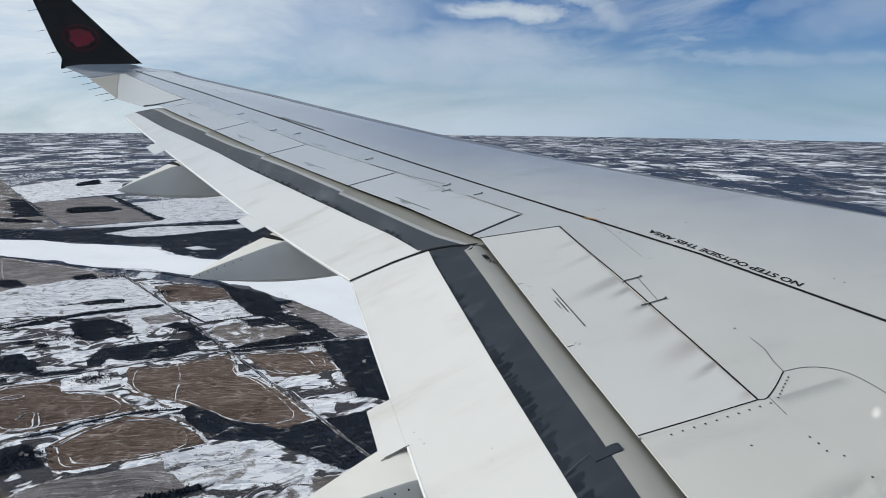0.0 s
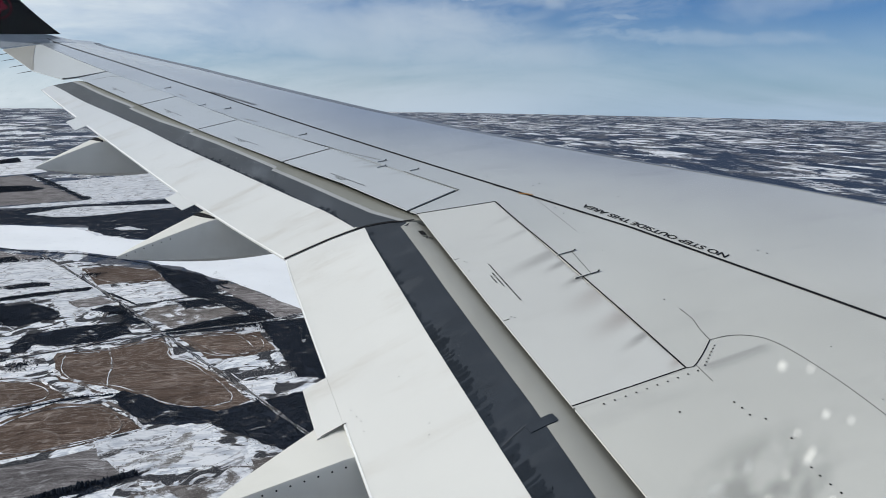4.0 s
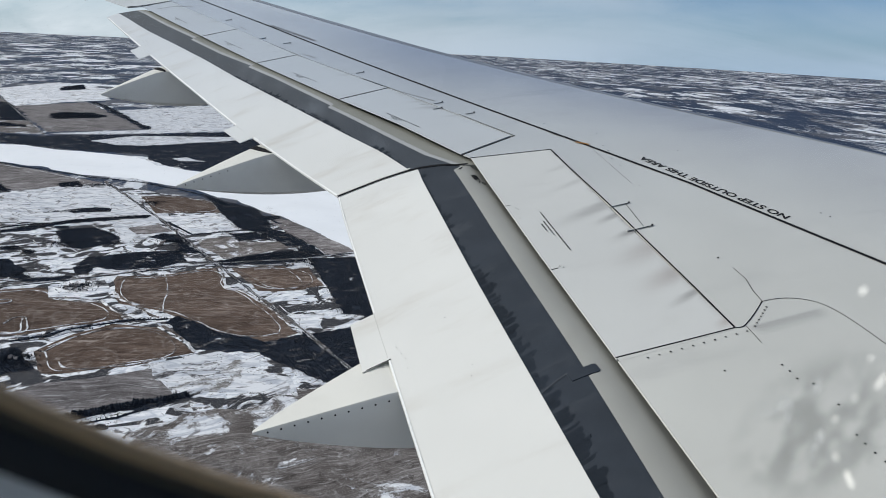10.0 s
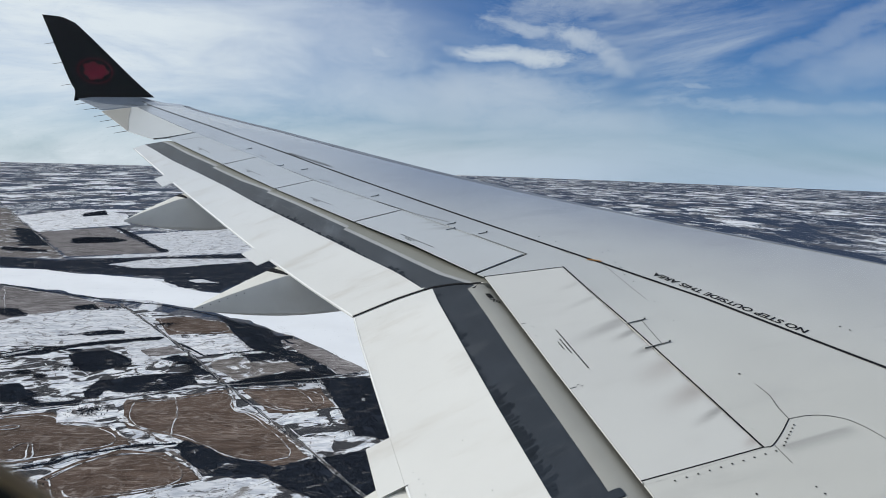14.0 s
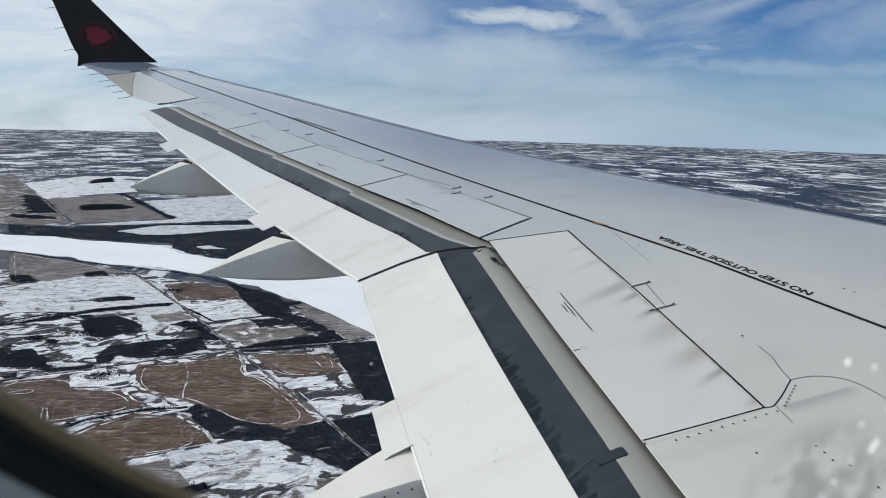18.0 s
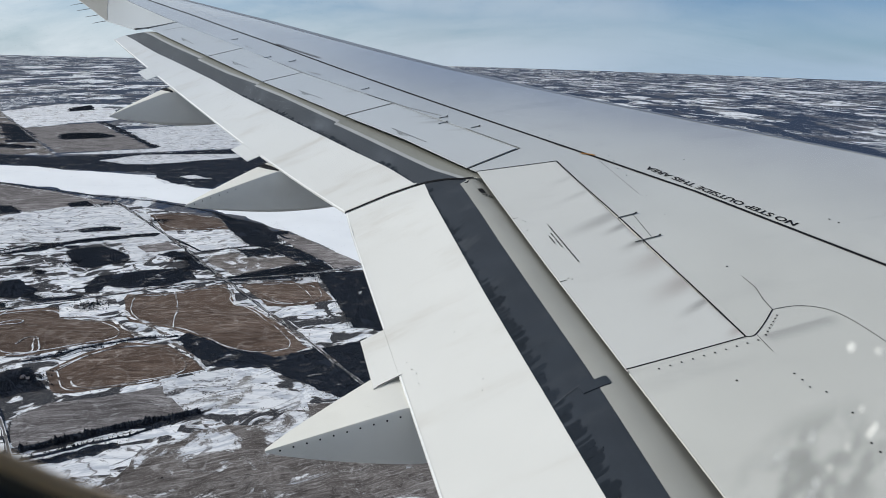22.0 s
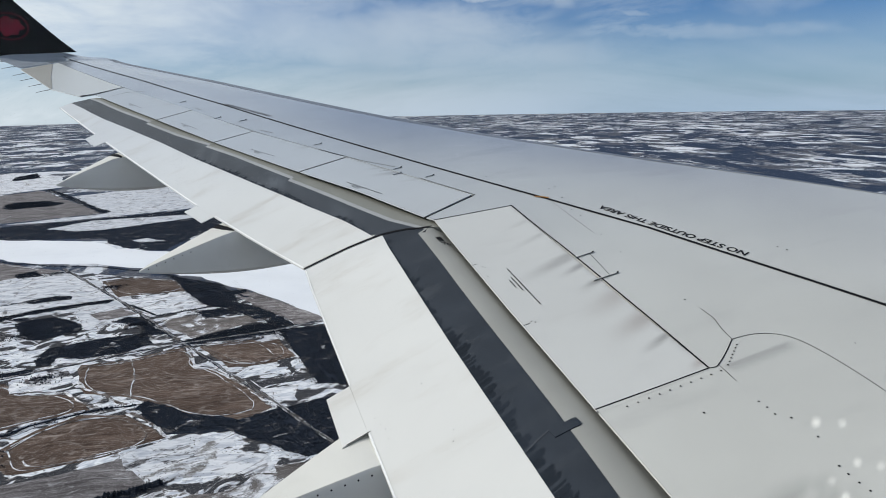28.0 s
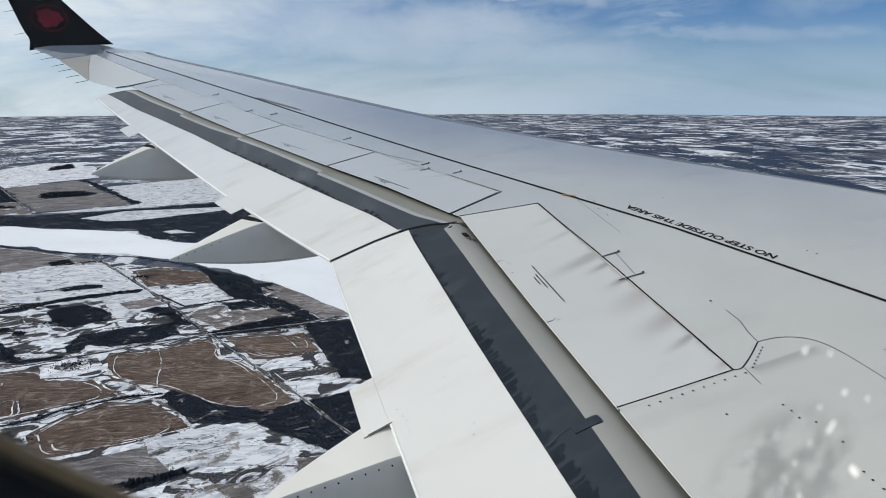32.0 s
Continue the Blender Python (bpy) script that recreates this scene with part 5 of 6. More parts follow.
# woods: dark floors with thousands of small crowns
WOODS = [
    ([(5, 314), (45, 326), (54, 316), (43, 309), (8, 307)], 1.0),
    ([(-104, 376), (-83, 385), (-66, 396), (-28, 402), (-28, 397), (-65, 389), (-81, 378), (-103, 370)], 1.3),
    ([(-49, 184), (-32, 187), (-10, 190), (-10, 188), (-32, 184), (-49, 181)], 1.0),
    ([(-47, 176), (-26, 180), (-25, 178), (-46, 174)], 1.0),
    ([(-150, 865), (-135, 880), (-112, 880), (-90, 845), (-110, 830), (-141, 826)], 4.0),
    ([(-234, 987), (-211, 971), (-159, 806), (-186, 801)], 3.0),
    ([(-200, 787), (-199, 801), (-155, 770), (-152, 754), (-194, 771)], 3.0),
    ([(-149, 860), (-121, 875), (-97, 832), (-139, 819)], 3.0),
    ([(-191, 1201), (-169, 1265), (-154, 1179), (-182, 1148)], 3.0),
    ([(-124, 1004), (-104, 952), (-44, 752), (-49, 747), (-121, 977)], 3.0),
    ([(-92, 329), (-80, 331), (-69, 314), (-71, 305), (-86, 308)], 1.0),
    ([(-83, 202), (-73, 205), (-64, 205), (-67, 201), (-77, 199)], 1.0),
    ([(-63, 225), (-57, 234), (-50, 218), (-54, 217), (-57, 223), (-60, 214)], 1.0),
    ([(-54, 148), (-42, 154), (-34, 147), (-40, 139), (-51, 138)], 1.0),
    ([(-68, 373), (-66, 377), (-52, 379), (-42, 366), (-37, 353), (-39, 347), (-46, 345), (-52, 342), (-58, 344), (-62, 355)], 1),
    ([(-52, 314), (-48, 328), (-33, 333), (-12, 333), (-7, 316), (-20, 309), (-35, 308), (-44, 316), (-45, 305), (-50, 304)], 0.8),
    ([(-25, 358), (-18, 364), (-12, 359), (-4, 337), (-1, 328), (-12, 329), (-12, 345)], 1),
    ([(-70, 418), (-56, 423), (-47, 419), (-47, 412), (-65, 411)], 0.6),
    ([(-126, 490), (-115, 489), (-107, 468), (-114, 466), (-122, 473)], 1),
    ([(-85, 491), (-75, 496), (-68, 480), (-80, 478)], 0.8),
    ([(-70, 384), (-63, 384), (-63, 379), (-69, 380)], 0.4),
    ([(-87, 350), (-81, 352), (-79, 345), (-85, 345)], 0.5),
    ([(-77, 342), (-73, 344), (-72, 338)], 0.4),
    ([(-74, 304), (-71, 312), (-64, 304), (-51, 303), (-51, 298), (-62, 298), (-66, 299)], 0.8),
    ([(-14, 247), (-10, 252), (-1, 241), (3, 234), (18, 223), (30, 226), (48, 229), (52, 225), (49, 193), (33, 189), (21, 205), (15, 217), (3, 221), (-4, 223), (-6, 228), (-9, 233)], 1),
    ([(2, 448), (14, 430), (30, 408), (32, 392), (41, 392), (40, 386), (34, 383), (34, 366), (42, 354), (51, 331), (53, 316), (45, 322), (38, 333), (26, 358), (17, 369), (10, 404), (7, 424)], 1),
    ([(12, 359), (25, 360), (33, 343), (27, 347), (16, 344)], 0.8),
    ([(5, 310), (13, 318), (39, 326), (45, 319), (46, 313), (32, 313), (10, 309)], 1),
    ([(45, 312), (68, 309), (80, 307), (62, 235), (47, 242), (47, 250), (47, 271), (46, 283)], 1),
    ([(-109, 276), (-101, 277), (-100, 269), (-107, 270)], 0.8),
    ([(-101, 277), (-90, 275), (-87, 266), (-88, 261), (-94, 258), (-98, 265)], 1),
    ([(-88, 270), (-81, 271), (-77, 256), (-82, 256), (-87, 260)], 1),
    ([(-98, 259), (-93, 255), (-80, 250), (-79, 244), (-96, 250)], 0.8),
    ([(-98, 240), (-95, 241), (-89, 230), (-92, 227), (-95, 230)], 0.7),
    ([(-78, 237), (-74, 237), (-72, 229), (-76, 229)], 0.6),
    ([(-73, 239), (-70, 240), (-67, 230), (-71, 230)], 0.6),
    ([(-64, 234), (-56, 235), (-53, 225), (-49, 218), (-54, 217), (-60, 214), (-63, 224)], 0.6),
    ([(-93, 335), (-89, 339), (-87, 330), (-92, 329)], 0.5),
    ([(-85, 351), (-79, 351), (-78, 345), (-84, 346)], 0.4),
    ([(-75, 341), (-71, 342), (-71, 337), (-74, 337)], 0.4),
    ([(-83, 298), (-78, 301), (-76, 294), (-81, 294)], 0.5),
    ([(-59, 233), (-58, 234), (-56, 226), (-57, 226)], 0.4),
    ([(-55, 227), (-54, 228), (-51, 219), (-53, 219)], 0.4),
]


def inside(x, y, poly):
    hit = False
    for (ax, ay), (bx, by) in zip(poly, poly[1:] + poly[:1]):
        if (ay > y) != (by > y) and x < ax + (y - ay) * (bx - ax) / (by - ay):
            hit = not hit
    return hit


def grove(poly, count, tall, seed, lab, clear=()):
    """Many small crowns, each a ragged spire of a few faces."""
    rnd = random.Random(seed)
    xs, ys = [p[0] for p in poly], [p[1] for p in poly]
    verts, faces = [], []
    tries = 0
    made = 0
    while made < count and tries < count * 6:
        tries += 1
        x, y = rnd.uniform(min(xs), max(xs)), rnd.uniform(min(ys), max(ys))
        if not inside(x, y, poly) or any(inside(x, y, c) for c in clear) or noise.noise((x * 0.16, y * 0.16, seed)) < -0.45:
            continue
        made += 1
        h, r = tall * rnd.uniform(0.5, 1.25), tall * rnd.uniform(0.22, 0.42)
        b = len(verts)
        for k in range(5):
            a = k * math.tau / 5 + rnd.random()
            s = r * rnd.uniform(0.6, 1.2)
            verts.append((x + s * math.cos(a), y + s * math.sin(a), LAND + LAYER[0] + h * rnd.uniform(0.05, 0.45)))
        verts.append((x + rnd.uniform(-0.1, 0.1), y + rnd.uniform(-0.1, 0.1), LAND + LAYER[0] + h))
        faces += [(b + k, b + (k + 1) % 5, b + 5) for k in range(5)]
    me = bpy.data.meshes.new("woodland_trees")
    me.from_pydata(verts, [], faces)
    me.materials.append(SPRUCE)
    return tagged(new("woodland_trees", me), lab, "trees", kind="stuff")


for seed, (poly, amount) in enumerate(WOODS):
    plot("wood_floor", poly, LITTER, "dark leafless woodland floor", "woodland", 40 + seed, amount * 1.5, 1.3)
    area = abs(sum(a[0] * b[1] - b[0] * a[1] for a, b in zip(poly, poly[1:] + poly[:1]))) / 2
    grove(poly, min(7000, int(area * 4.0)), 0.42, seed, "dense dark leafless and conifer wood")
grove([(-185, 725), (-129, 697), (-88, 704), (34, 731), (79, 701), (67, 592), (37, 602), (2, 527), (-27, 552), (-44, 602), (-102, 627), (-139, 651), (-170, 667)], 5000, 0.7, 77, "dark wood along the frozen river bank", ([(-88, 670), (-55, 702), (31, 698), (52, 688), (31, 675), (-42, 644), (-64, 645)], [(-20, 580), (-10, 586), (4, 566), (-14, 569)]))
for seed, line in enumerate(([(-148, 579), (-106, 542), (-64, 505), (-39, 495), (-15, 468), (1, 450), (16, 419), (40, 375)], [(-60, 240), (-46, 246), (-36, 246), (-27, 251), (-18, 252)], [(-59, 496), (-27, 410), (-8, 352), (5, 310), (32, 229), (44, 189)])):
    for (ax, ay), (bx, by) in zip(line, line[1:]):
        nx, ny = (by - ay), -(bx - ax)
        s = 1.6 / math.hypot(nx, ny)
        grove([(ax, ay), (bx, by), (bx + nx * s, by + ny * s), (ax + nx * s, ay + ny * s)], int(math.hypot(nx, ny) * 1.3), 0.8, 200 + seed, "dark scrub along a field edge")

def edge_scrub(name, corners, seed, over, z):
    """Low bare bushes strewn along the outline of a field or wood, thicker in some stretches."""
    rnd = random.Random(seed)
    verts, faces = [], []
    wood = name == "wood_floor"
    for (ax, ay), (bx, by) in zip(corners, corners[1:] + corners[:1]):
        d = math.hypot(bx - ax, by - ay)
        nx, ny = -(by - ay) / max(d, 1e-6), (bx - ax) / max(d, 1e-6)
        for _ in range(int(d * (6.0 if wood else 1.8))):
            f = rnd.random()
            x, y = ax + (bx - ax) * f, ay + (by - ay) * f
            thick = noise.noise((x * 0.09, y * 0.09, 4.4))
            if thick < (-0.25 if wood else 0.0):
                continue
            off = rnd.gauss(0, 1.5 if wood else 0.6 + thick)
            x, y = x + nx * off, y + ny * off
            if any(inside(x, y, poly) for poly in over):
                continue
            h, r = rnd.uniform(0.06, 0.26), rnd.uniform(0.09, 0.24)
            b = len(verts)
            for k in range(4):
                a = k * math.tau / 4 + rnd.random()
                s = r * rnd.uniform(0.6, 1.3)
                verts.append((x + s * math.cos(a), y + s * math.sin(a), z - 0.05 + rnd.uniform(0.0, 0.12)))
            verts.append((x + rnd.uniform(-0.1, 0.1), y + rnd.uniform(-0.1, 0.1), z + h))
            faces += [(b + k, b + (k + 1) % 4, b + 4) for k in range(4)]
    if not faces:
        return
    me = bpy.data.meshes.new("field_edge_scrub")
    me.from_pydata(verts, [], faces)
    me.materials.append(BRUSH)
    tagged(new("field_edge_scrub", me), "bare brown-grey bushes along a wood's edge" if wood else "bare brown-grey bushes along a field's edge", "bushes", kind="stuff")


for seed, (name, corners, z) in enumerate(OUTLINES):
    edge_scrub(name, corners, 900 + seed, [c for n, c, top in OUTLINES[seed + 1:]], z)

EDGES = [
    ("scrub", [(-99, 381), (-89, 387), (-75, 390), (-58, 395), (-36, 400), (-26, 400)], 1.5),
    ("scrub", [(-80, 414), (-69, 416)], 0.9),
    ("scrub", [(-17, 385), (-5, 360), (20, 365)], 1.2),
    ("conifers", [(-49, 183), (-38, 186), (-25, 189), (-6, 192)], 2.0),
    ("conifers", [(-48, 178), (-33, 182), (-24, 183), (-11, 188)], 1.0),
    ("scrub", [(-60, 240), (-49, 242), (-45, 246), (-37, 248), (-28, 250), (-22, 251), (-13, 250)], 1.0),
    ("scrub", [(-107, 356), (-92, 316), (-86, 294)], 0.9),
    ("scrub", [(-83, 289), (-72, 252), (-65, 231)], 0.8),
]
for seed, (what, line, wide) in enumerate(EDGES):
    road(ragged(line, 0.5, 3.0, seed, closed=False), wide, LITTER, "dark scrubby field edge", "hedge", 0.3)
    for (ax, ay), (bx, by) in zip(line, line[1:]):
        nx, ny = (by - ay), -(bx - ax)
        s = wide / math.hypot(nx, ny)
        tall = 1.5 if what == "conifers" and wide > 1.5 else 0.8
        grove([(ax, ay), (bx, by), (bx + nx * s, by + ny * s), (ax + nx * s, ay + ny * s)], int(math.hypot(nx, ny) * 2.2 * wide), tall, 300 + seed, "row of dark conifers" if what == "conifers" else "dark scrub along a field edge")
PALES = [
    ([(-17, 305), (-14, 289), (-14, 276), (-15, 264), (-15, 258)], 0.45),
    ([(-34, 282), (-31, 272), (-24, 266), (-20, 256), (-16, 252)], 1.1),
    ([(-37, 273), (-33, 264), (-27, 252)], 0.8),
    ([(-65, 256), (-64, 261), (-60, 261), (-60, 256), (-58, 249), (-60, 246), (-66, 247)], 0.5),
    ([(-43, 221), (-41, 215), (-27, 214), (-3, 219)], 0.5),
    ([(-48, 233), (-38, 243), (-25, 245), (-14, 239)], 0.4),
    ([(-16, 247), (-9, 233), (-4, 220)], 0.9),
    ([(-60, 239), (-55, 239), (-48, 240), (-44, 244), (-37, 246)], 0.5),
    ([(-60, 243), (-50, 243), (-45, 248), (-38, 249), (-29, 252)], 0.5),
    ([(-34, 294), (-31, 299), (-23, 301), (-19, 295)], 0.45),
    ([(-55, 279), (-45, 276), (-37, 272)], 0.5),
    ([(8, 306), (21, 304), (33, 305)], 0.8),
    ([(6, 296), (8, 278), (14, 276)], 0.5),
    ([(-8, 299), (4, 308)], 0.6),
    ([(-95, 311), (-93, 301), (-95, 291)], 0.8),
    ([(-65, 256), (-63, 261), (-59, 261), (-58, 256), (-56, 248), (-59, 246), (-64, 248)], 0.5),
    ([(-78, 276), (-73, 280), (-67, 280), (-67, 276), (-74, 276)], 0.4),
    ([(-80, 281), (-75, 290)], 0.4),
    ([(-75, 360), (-66, 337)], 0.4),
    ([(-61, 351), (-52, 334)], 0.4),
    ([(-37, 362), (-32, 356), (-30, 345)], 0.4),
]
for name, corners, _ in list(OUTLINES):
    if name == "stubble_field":
        cx, cy = sum(p[0] for p in corners) / len(corners), sum(p[1] for p in corners) / len(corners)
        inner_line = [(cx + (x - cx) * 0.90, cy + (y - cy) * 0.92) for x, y in corners]
        road(inner_line + inner_line[:1], 0.34, PALE, "pale grassy margin round a ploughed field", "margin", 0.7)
for line, wide in PALES:
    road(line, wide, PALE, "pale snow-filled ditch or field edge", "ditch", 0.5)

# roads and tracks
for line, lab in (([(-1100, 3740), (-318, 1302), (-128, 705)], "straight country road"), ([(-59, 496), (-27, 410), (-8, 352), (5, 310), (32, 229), (44, 189)], "straight country road between fields"), ([(-100, 286), (-77, 294), (-56, 298), (-35, 303), (-15, 309), (2, 311), (44, 312), (87, 323)], "country road across the fields"), ([(-73, 244), (-61, 211), (-50, 180), (-43, 159), (-35, 136)], "straight farm road")):
    road(line, 1.6, LITTER, "dark scrubby verge of a " + lab, "verge", 0.4)
    road(line, 1.2, PALE, "snowy shoulder of a " + lab, "verge", 0.2)
    road(line, 0.55, ASPHALT, "grey " + lab)
road([(5, 306), (8, 292), (7, 279), (15, 273), (31, 229)], 0.8, PALE, "pale snowy field edge", "edge", 0.4)
road([(-148, 579), (-106, 542), (-64, 505), (-39, 495), (-15, 468), (1, 450), (16, 419), (40, 375)], 1.3, LITTER, "dark hedge along the river bank", "hedge", 1.5)
road([(-61, 175), (-51, 181)], 0.8, ASPHALT, "short farm track", "track", 0.3)

# farmsteads
def house(x, y, w, d, h, turn, group):
    base = tagged(new("farmhouse"), "small farm building with a pitched roof", "house", group)
    base.matrix_world = pose(x, y, LAND + 0.02 + LAYER[0], 0, 0, turn)
    part("wall", box_bm((w, d, h + 0.4), (0, 0, h / 2 - 0.2)), BARN, base)
    bm = bmesh.new()
    e = 0.06
    vs = [bm.verts.new(c) for c in ((-w / 2 - e, -d / 2 - e, h), (w / 2 + e, -d / 2 - e, h), (w / 2 + e, d / 2 + e, h), (-w / 2 - e, d / 2 + e, h), (-w / 2 - e, 0, h * 1.7), (w / 2 + e, 0, h * 1.7))]
    for f in ((0, 1, 5, 4), (2, 3, 4, 5), (1, 2, 5), (3, 0, 4), (3, 2, 1, 0)):
        bm.faces.new([vs[i] for i in f])
    part("roof", bm, ROOF, base)


rnd = random.Random(12)
for cx, cy, k in ((-47, 288, 4), (-28, 428, 4), (-60, 480, 3), (40, 305, 3), (-14, 345, 3), (-55, 224, 3), (-62, 350, 2)):
    for i in range(k):
        house(cx + rnd.uniform(-5, 5), cy + rnd.uniform(-4, 4), rnd.uniform(0.7, 1.5), rnd.uniform(0.8, 1.1), rnd.uniform(0.4, 0.6), rnd.uniform(0, 90), "farm buildings")
    grove([(cx - 8, cy - 5), (cx + 8, cy - 5), (cx + 8, cy + 6), (cx - 8, cy + 6)], 60, 0.8, int(cx * 3 + cy), "scattered dark farmyard trees")
    grove([(cx - 4, cy + 1), (cx + 3, cy + 0.5), (cx + 5, cy + 4), (cx - 3, cy + 4.5)], 90, 0.8, int(cx * 5 + cy), "dark windbreak trees beside a farm")

# ---- the cabin window that the camera looks through ----
GASKET = material("black_gasket", (0.012, 0.013, 0.015), 0.6, spread=0.2, grain=200)
BEAD = material("tan_seal_bead", (0.52, 0.36, 0.20), 0.7, spread=0.12, grain=200)
BEAD_FADE = material("bead_fade_brown", (0.075, 0.062, 0.045), 0.7, spread=0.2, grain=200)
LINING = material("grey_cabin_lining", (0.86, 0.86, 0.83), 0.6, spread=0.04, grain=150)
CX, CZ, HA, HB = 0.302, 0.0826, 0.40, 0.26


def oval(grow, y, n=96):
    """The window's outline, grown by some metres, in the plane at y."""
    return [Vector((CX + (HA + grow) * math.cos(a), y, CZ + (HB + grow) * math.sin(a))) for a in (i * math.tau / n for i in range(n))]


def band(loops, name, mat, parent, label=""):
    bm = bmesh.new()
    rings = [[bm.verts.new(p) for p in loop] for loop in loops]
    n = len(rings[0])
    for a, b in zip(rings, rings[1:] + rings[:1]):
        for i in range(n):
            bm.faces.new((a[i], a[(i + 1) % n], b[(i + 1) % n], b[i]))
    return part(name, bm, mat, parent, label, 50)


window = tagged(new("window_1"), "oval aircraft cabin window with a scratched pane", "window", kind="structure")
band([oval(0.0, 0.1612), oval(0.0012, 0.164), oval(0.0036, 0.165), oval(0.0031, 0.1592), oval(0.0024, 0.1586), oval(0.0017, 0.1587), oval(0.0009, 0.1593), oval(0.0004, 0.1602)], "seal_bead", BEAD, window, "tan rubber seal bead")
# added ring: the bead's fade from tan to black, stepped in colour
band([oval(0.0026, 0.1594), oval(0.0036, 0.165), oval(0.0062, 0.165), oval(0.0056, 0.1586), oval(0.0044, 0.1582), oval(0.0034, 0.1586)], "seal_edging", BEAD_FADE, window, "dark brown ring added to fade the seal bead to black")
band([oval(0.0048, 0.1592), oval(0.03, 0.166), oval(0.026, 0.1575), oval(0.0145, 0.1557), oval(0.0122, 0.1556), oval(0.0100, 0.1562), oval(0.0068, 0.1577)], "gasket", GASKET, window, "black rubber gasket")
band([oval(0.0125, 0.1562), oval(0.03, 0.164), oval(0.20, 0.150), oval(0.20, 0.110), oval(0.06, 0.132), oval(0.020, 0.1515)], "window_reveal", LINING, window, "grey plastic window reveal")

m = bpy.data.materials.new("window_pane")
m.use_nodes = True
q = Graph(m.node_tree)
where = q.node("ShaderNodeNewGeometry").outputs["Position"]
px, py, pz = q.node("ShaderNodeSeparateXYZ", Vector=where).outputs
off = q.math("ADD", q.math("POWER", q.math("DIVIDE", q.math("SUBTRACT", px, 0.216), 0.034), 2.0), q.math("POWER", q.math("DIVIDE", q.math("ADD", pz, 0.125), 0.026), 2.0))
near = q.ramp(off, 1.3, 0.15)
smear = q.math("MULTIPLY", q.ramp(q.noise(where, 110.0, 2, 0.5, 0.0), 0.55, 0.76), near)
blot = q.math("MULTIPLY", q.ramp(q.noise(q.mapped(where, (1, 1, 1), (0, 0, 0), (3, 0, 5)), 75.0, 3, 0.5, 0.1), 0.38, 0.58), near)
film = q.math("MULTIPLY", q.math("MAXIMUM", q.math("MULTIPLY", smear, 0.9), q.math("ADD", blot, 0.01)), 0.45)
clear = q.node("ShaderNodeBsdfTransparent", Color=(0.985, 0.99, 0.99, 1))
grime = q.node("ShaderNodeBsdfTranslucent", Color=q.mix(smear, (0.16, 0.17, 0.16), (0.95, 0.95, 0.93)))
gloss = q.node("ShaderNodeBsdfGlossy", Color=(1, 1, 1, 1), Roughness=0.02)
one = q.node("ShaderNodeMixShader", Fac=film)
m.node_tree.links.new(clear.outputs[0], one.inputs[1])
m.node_tree.links.new(grime.outputs[0], one.inputs[2])
two = q.node("ShaderNodeMixShader", Fac=0.012)
m.node_tree.links.new(one.outputs[0], two.inputs[1])
m.node_tree.links.new(gloss.outputs[0], two.inputs[2])
q.node("ShaderNodeOutputMaterial", Surface=two.outputs[0])
bm = bmesh.new()
bm.faces.new([bm.verts.new(p) for p in oval(0.02, 0.1605)])
pane = part("pane", bm, m, window, "scratched and smeared acrylic pane")
pane.visible_shadow = False

m = bpy.data.materials.new("acrylic_chip")
m.use_nodes = True
q = Graph(m.node_tree)
a, b = q.node("ShaderNodeBsdfTranslucent", Color=(1.0, 1.0, 0.97, 1)), q.node("ShaderNodeBsdfDiffuse", Color=(1.0, 1.0, 0.98, 1))
mx = q.node("ShaderNodeMixShader", Fac=0.96)
m.node_tree.links.new(a.outputs[0], mx.inputs[1])
m.node_tree.links.new(b.outputs[0], mx.inputs[2])
q.node("ShaderNodeOutputMaterial", Surface=mx.outputs[0])
CHIP = m


def chip(x, z, ln, w, turn):
    """A capsule-shaped nick in the pane, its bright facet turned to the sun."""
    bm = bmesh.new()
    face = Vector((-0.80, -0.20, 0.50)).normalized()
    side = Vector((math.cos(radians(turn)), 0, -math.sin(radians(turn))))
    rise = Vector((math.sin(radians(turn)), 0, math.cos(radians(turn))))
    inward = Vector((x, 0.155, z)).normalized()
    ring = []
    for k in range(20):
        a = k * math.tau / 20
        p = side * max(0.0, ln - w) * 0.5 * (1 if math.cos(a) > 0 else -1) + (side * math.cos(a) + rise * math.sin(a)) * w * 0.5
        p -= inward * p.dot(face) / inward.dot(face)
        ring.append(bm.verts.new(Vector((x, 0.1565, z)) + p))
    bm.faces.new(ring)
    part("nick", bm, CHIP, window, "bright nick in the acrylic")


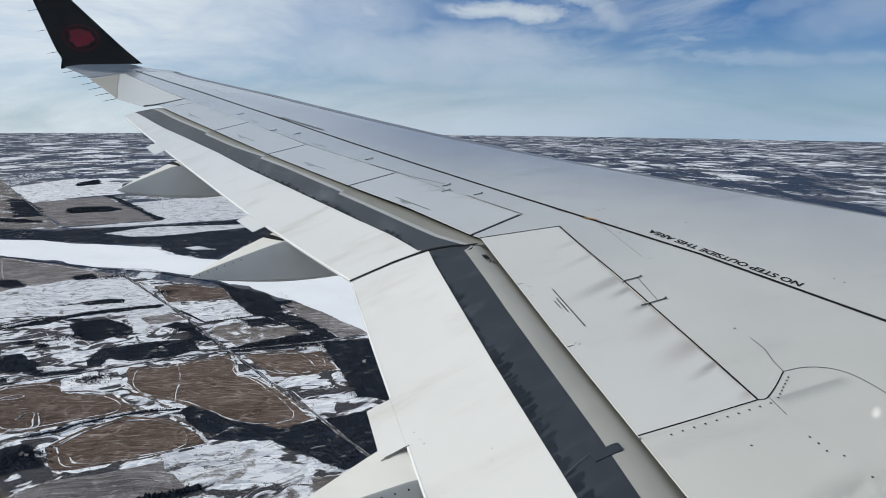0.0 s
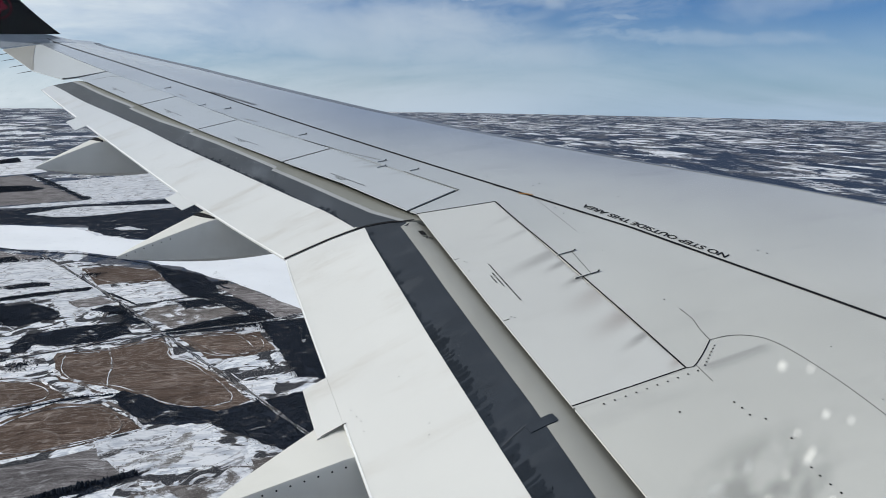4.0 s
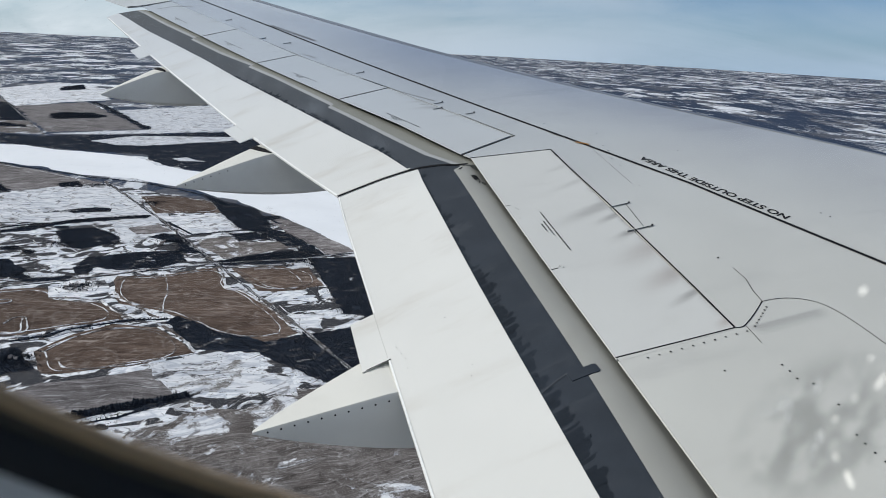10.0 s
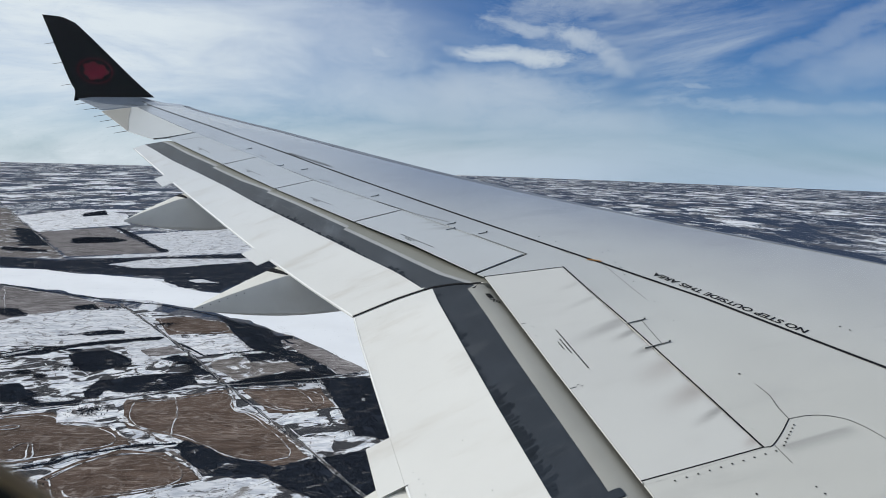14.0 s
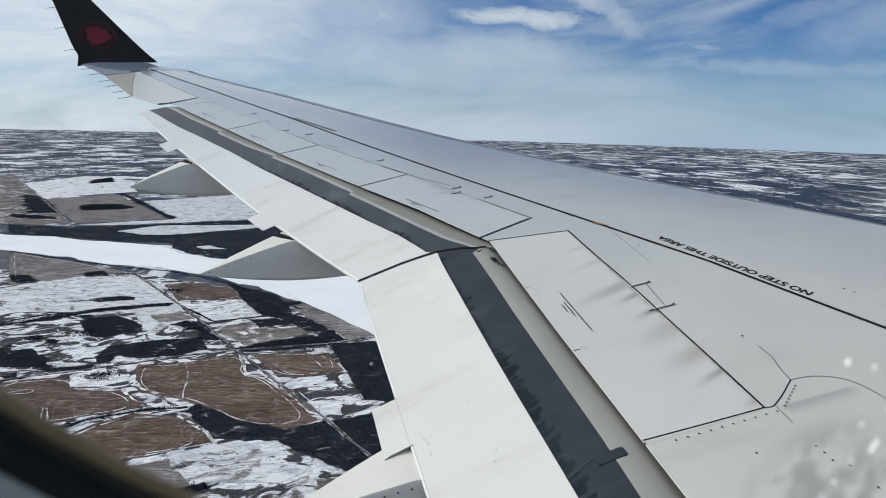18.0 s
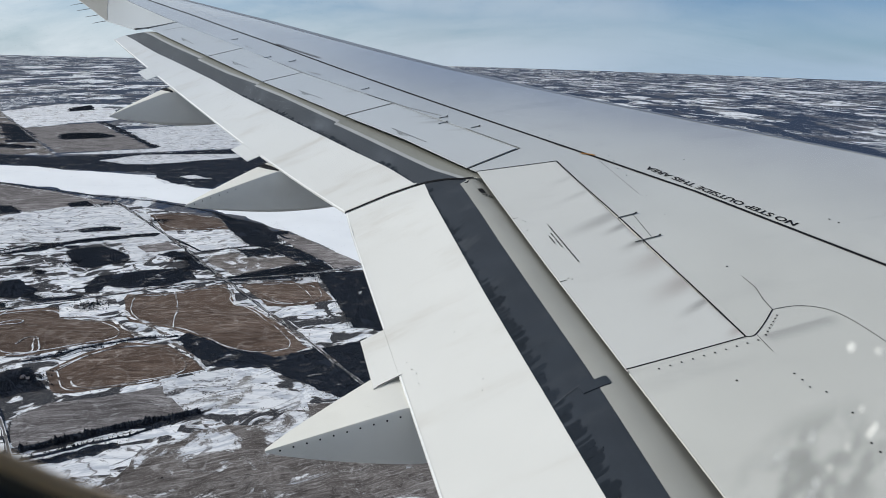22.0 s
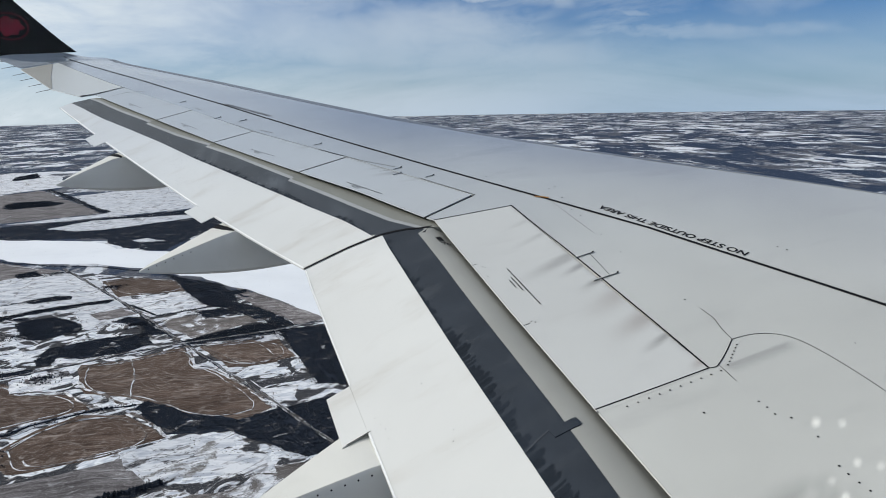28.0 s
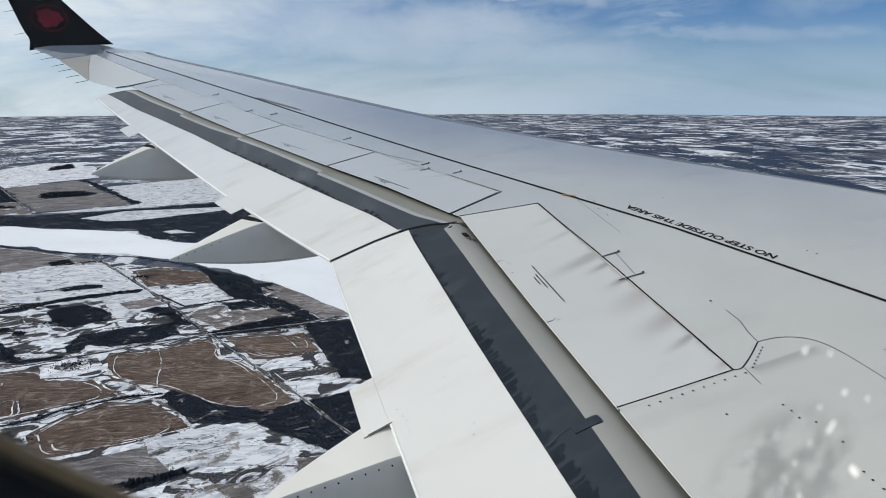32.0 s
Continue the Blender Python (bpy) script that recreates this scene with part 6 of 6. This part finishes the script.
for x, z, ln, w, turn in ((0.2440, -0.1280, 0.0072, 0.0027, 42), (0.2270, -0.1425, 0.0090, 0.0015, 52), (0.2300, -0.1085, 0.0052, 0.0018, -58), (0.2345, -0.0960, 0.0022, 0.0020, 0), (0.2460, -0.1000, 0.0018, 0.0018, 0), (0.215, -0.1195, 0.0016, 0.0015, 20), (0.2140, -0.0780, 0.0024, 0.0024, 0), (0.2255, -0.0805, 0.0017, 0.0017, 0), (0.2210, -0.1130, 0.0014, 0.0013, 0), (0.2235, -0.1000, 0.0014, 0.0014, 0), (0.2190, -0.1330, 0.0030, 0.0010, 60)):
    chip(x, z, ln, w, turn)

# plain cabin shell that closes the place round the camera
def shell(name, size, at, lab, mat=LINING):
    ob = finish(name, box_bm(size, at), mat)
    tagged(ob, lab, name.split("_")[0], kind="structure")


bm = bmesh.new()
inn = oval(0.16, 0.130)
outer_ring = []
for p in inn:
    d = Vector((p.x - CX, 0, p.z - CZ))
    s = min(1.5 / max(abs(d.x), 1e-6), 1.05 / max(abs(d.z), 1e-6))
    outer_ring.append(Vector((CX + d.x * s, 0.130, CZ + d.z * s)))
rings = [[bm.verts.new(p + Vector((0, o, 0))) for p in loop] for loop, o in ((inn, 0), (outer_ring, 0), (outer_ring, 0.05), (inn, 0.02))]
for a, b in zip(rings, rings[1:] + rings[:1]):
    for i in range(len(a)):
        bm.faces.new((a[i], a[(i + 1) % len(a)], b[(i + 1) % len(a)], b[i]))
tagged(finish("wall_window", bm, LINING), "grey cabin side wall round the window", "wall", kind="structure")
shell("floor", (3.1, 1.7, 0.05), (CX, -0.70, CZ - 1.08), "grey cabin floor")
shell("ceiling", (3.1, 1.7, 0.05), (CX, -0.70, CZ + 1.08), "grey cabin ceiling")
# unseen far side: a window row, oversized to brighten the lining with daylight
shell("wall_aisle", (3.1, 0.05, 0.80), (CX, -1.57, CZ - 0.695), "plain cabin wall across the aisle")
shell("wall_aisle", (3.1, 0.05, 0.50), (CX, -1.57, CZ + 0.845), "plain cabin wall across the aisle")
for k in range(6):
    shell("wall_pier", (0.14, 0.05, 0.888), (CX - 1.47 + k * 0.588, -1.57, CZ + 0.151), "wall pier between oversized cabin window openings added for light")
shell("wall_aft", (0.05, 1.7, 2.2), (CX - 1.55, -0.70, CZ), "plain cabin wall")
shell("wall_front", (0.05, 1.7, 2.2), (CX + 1.55, -0.70, CZ), "plain cabin wall")
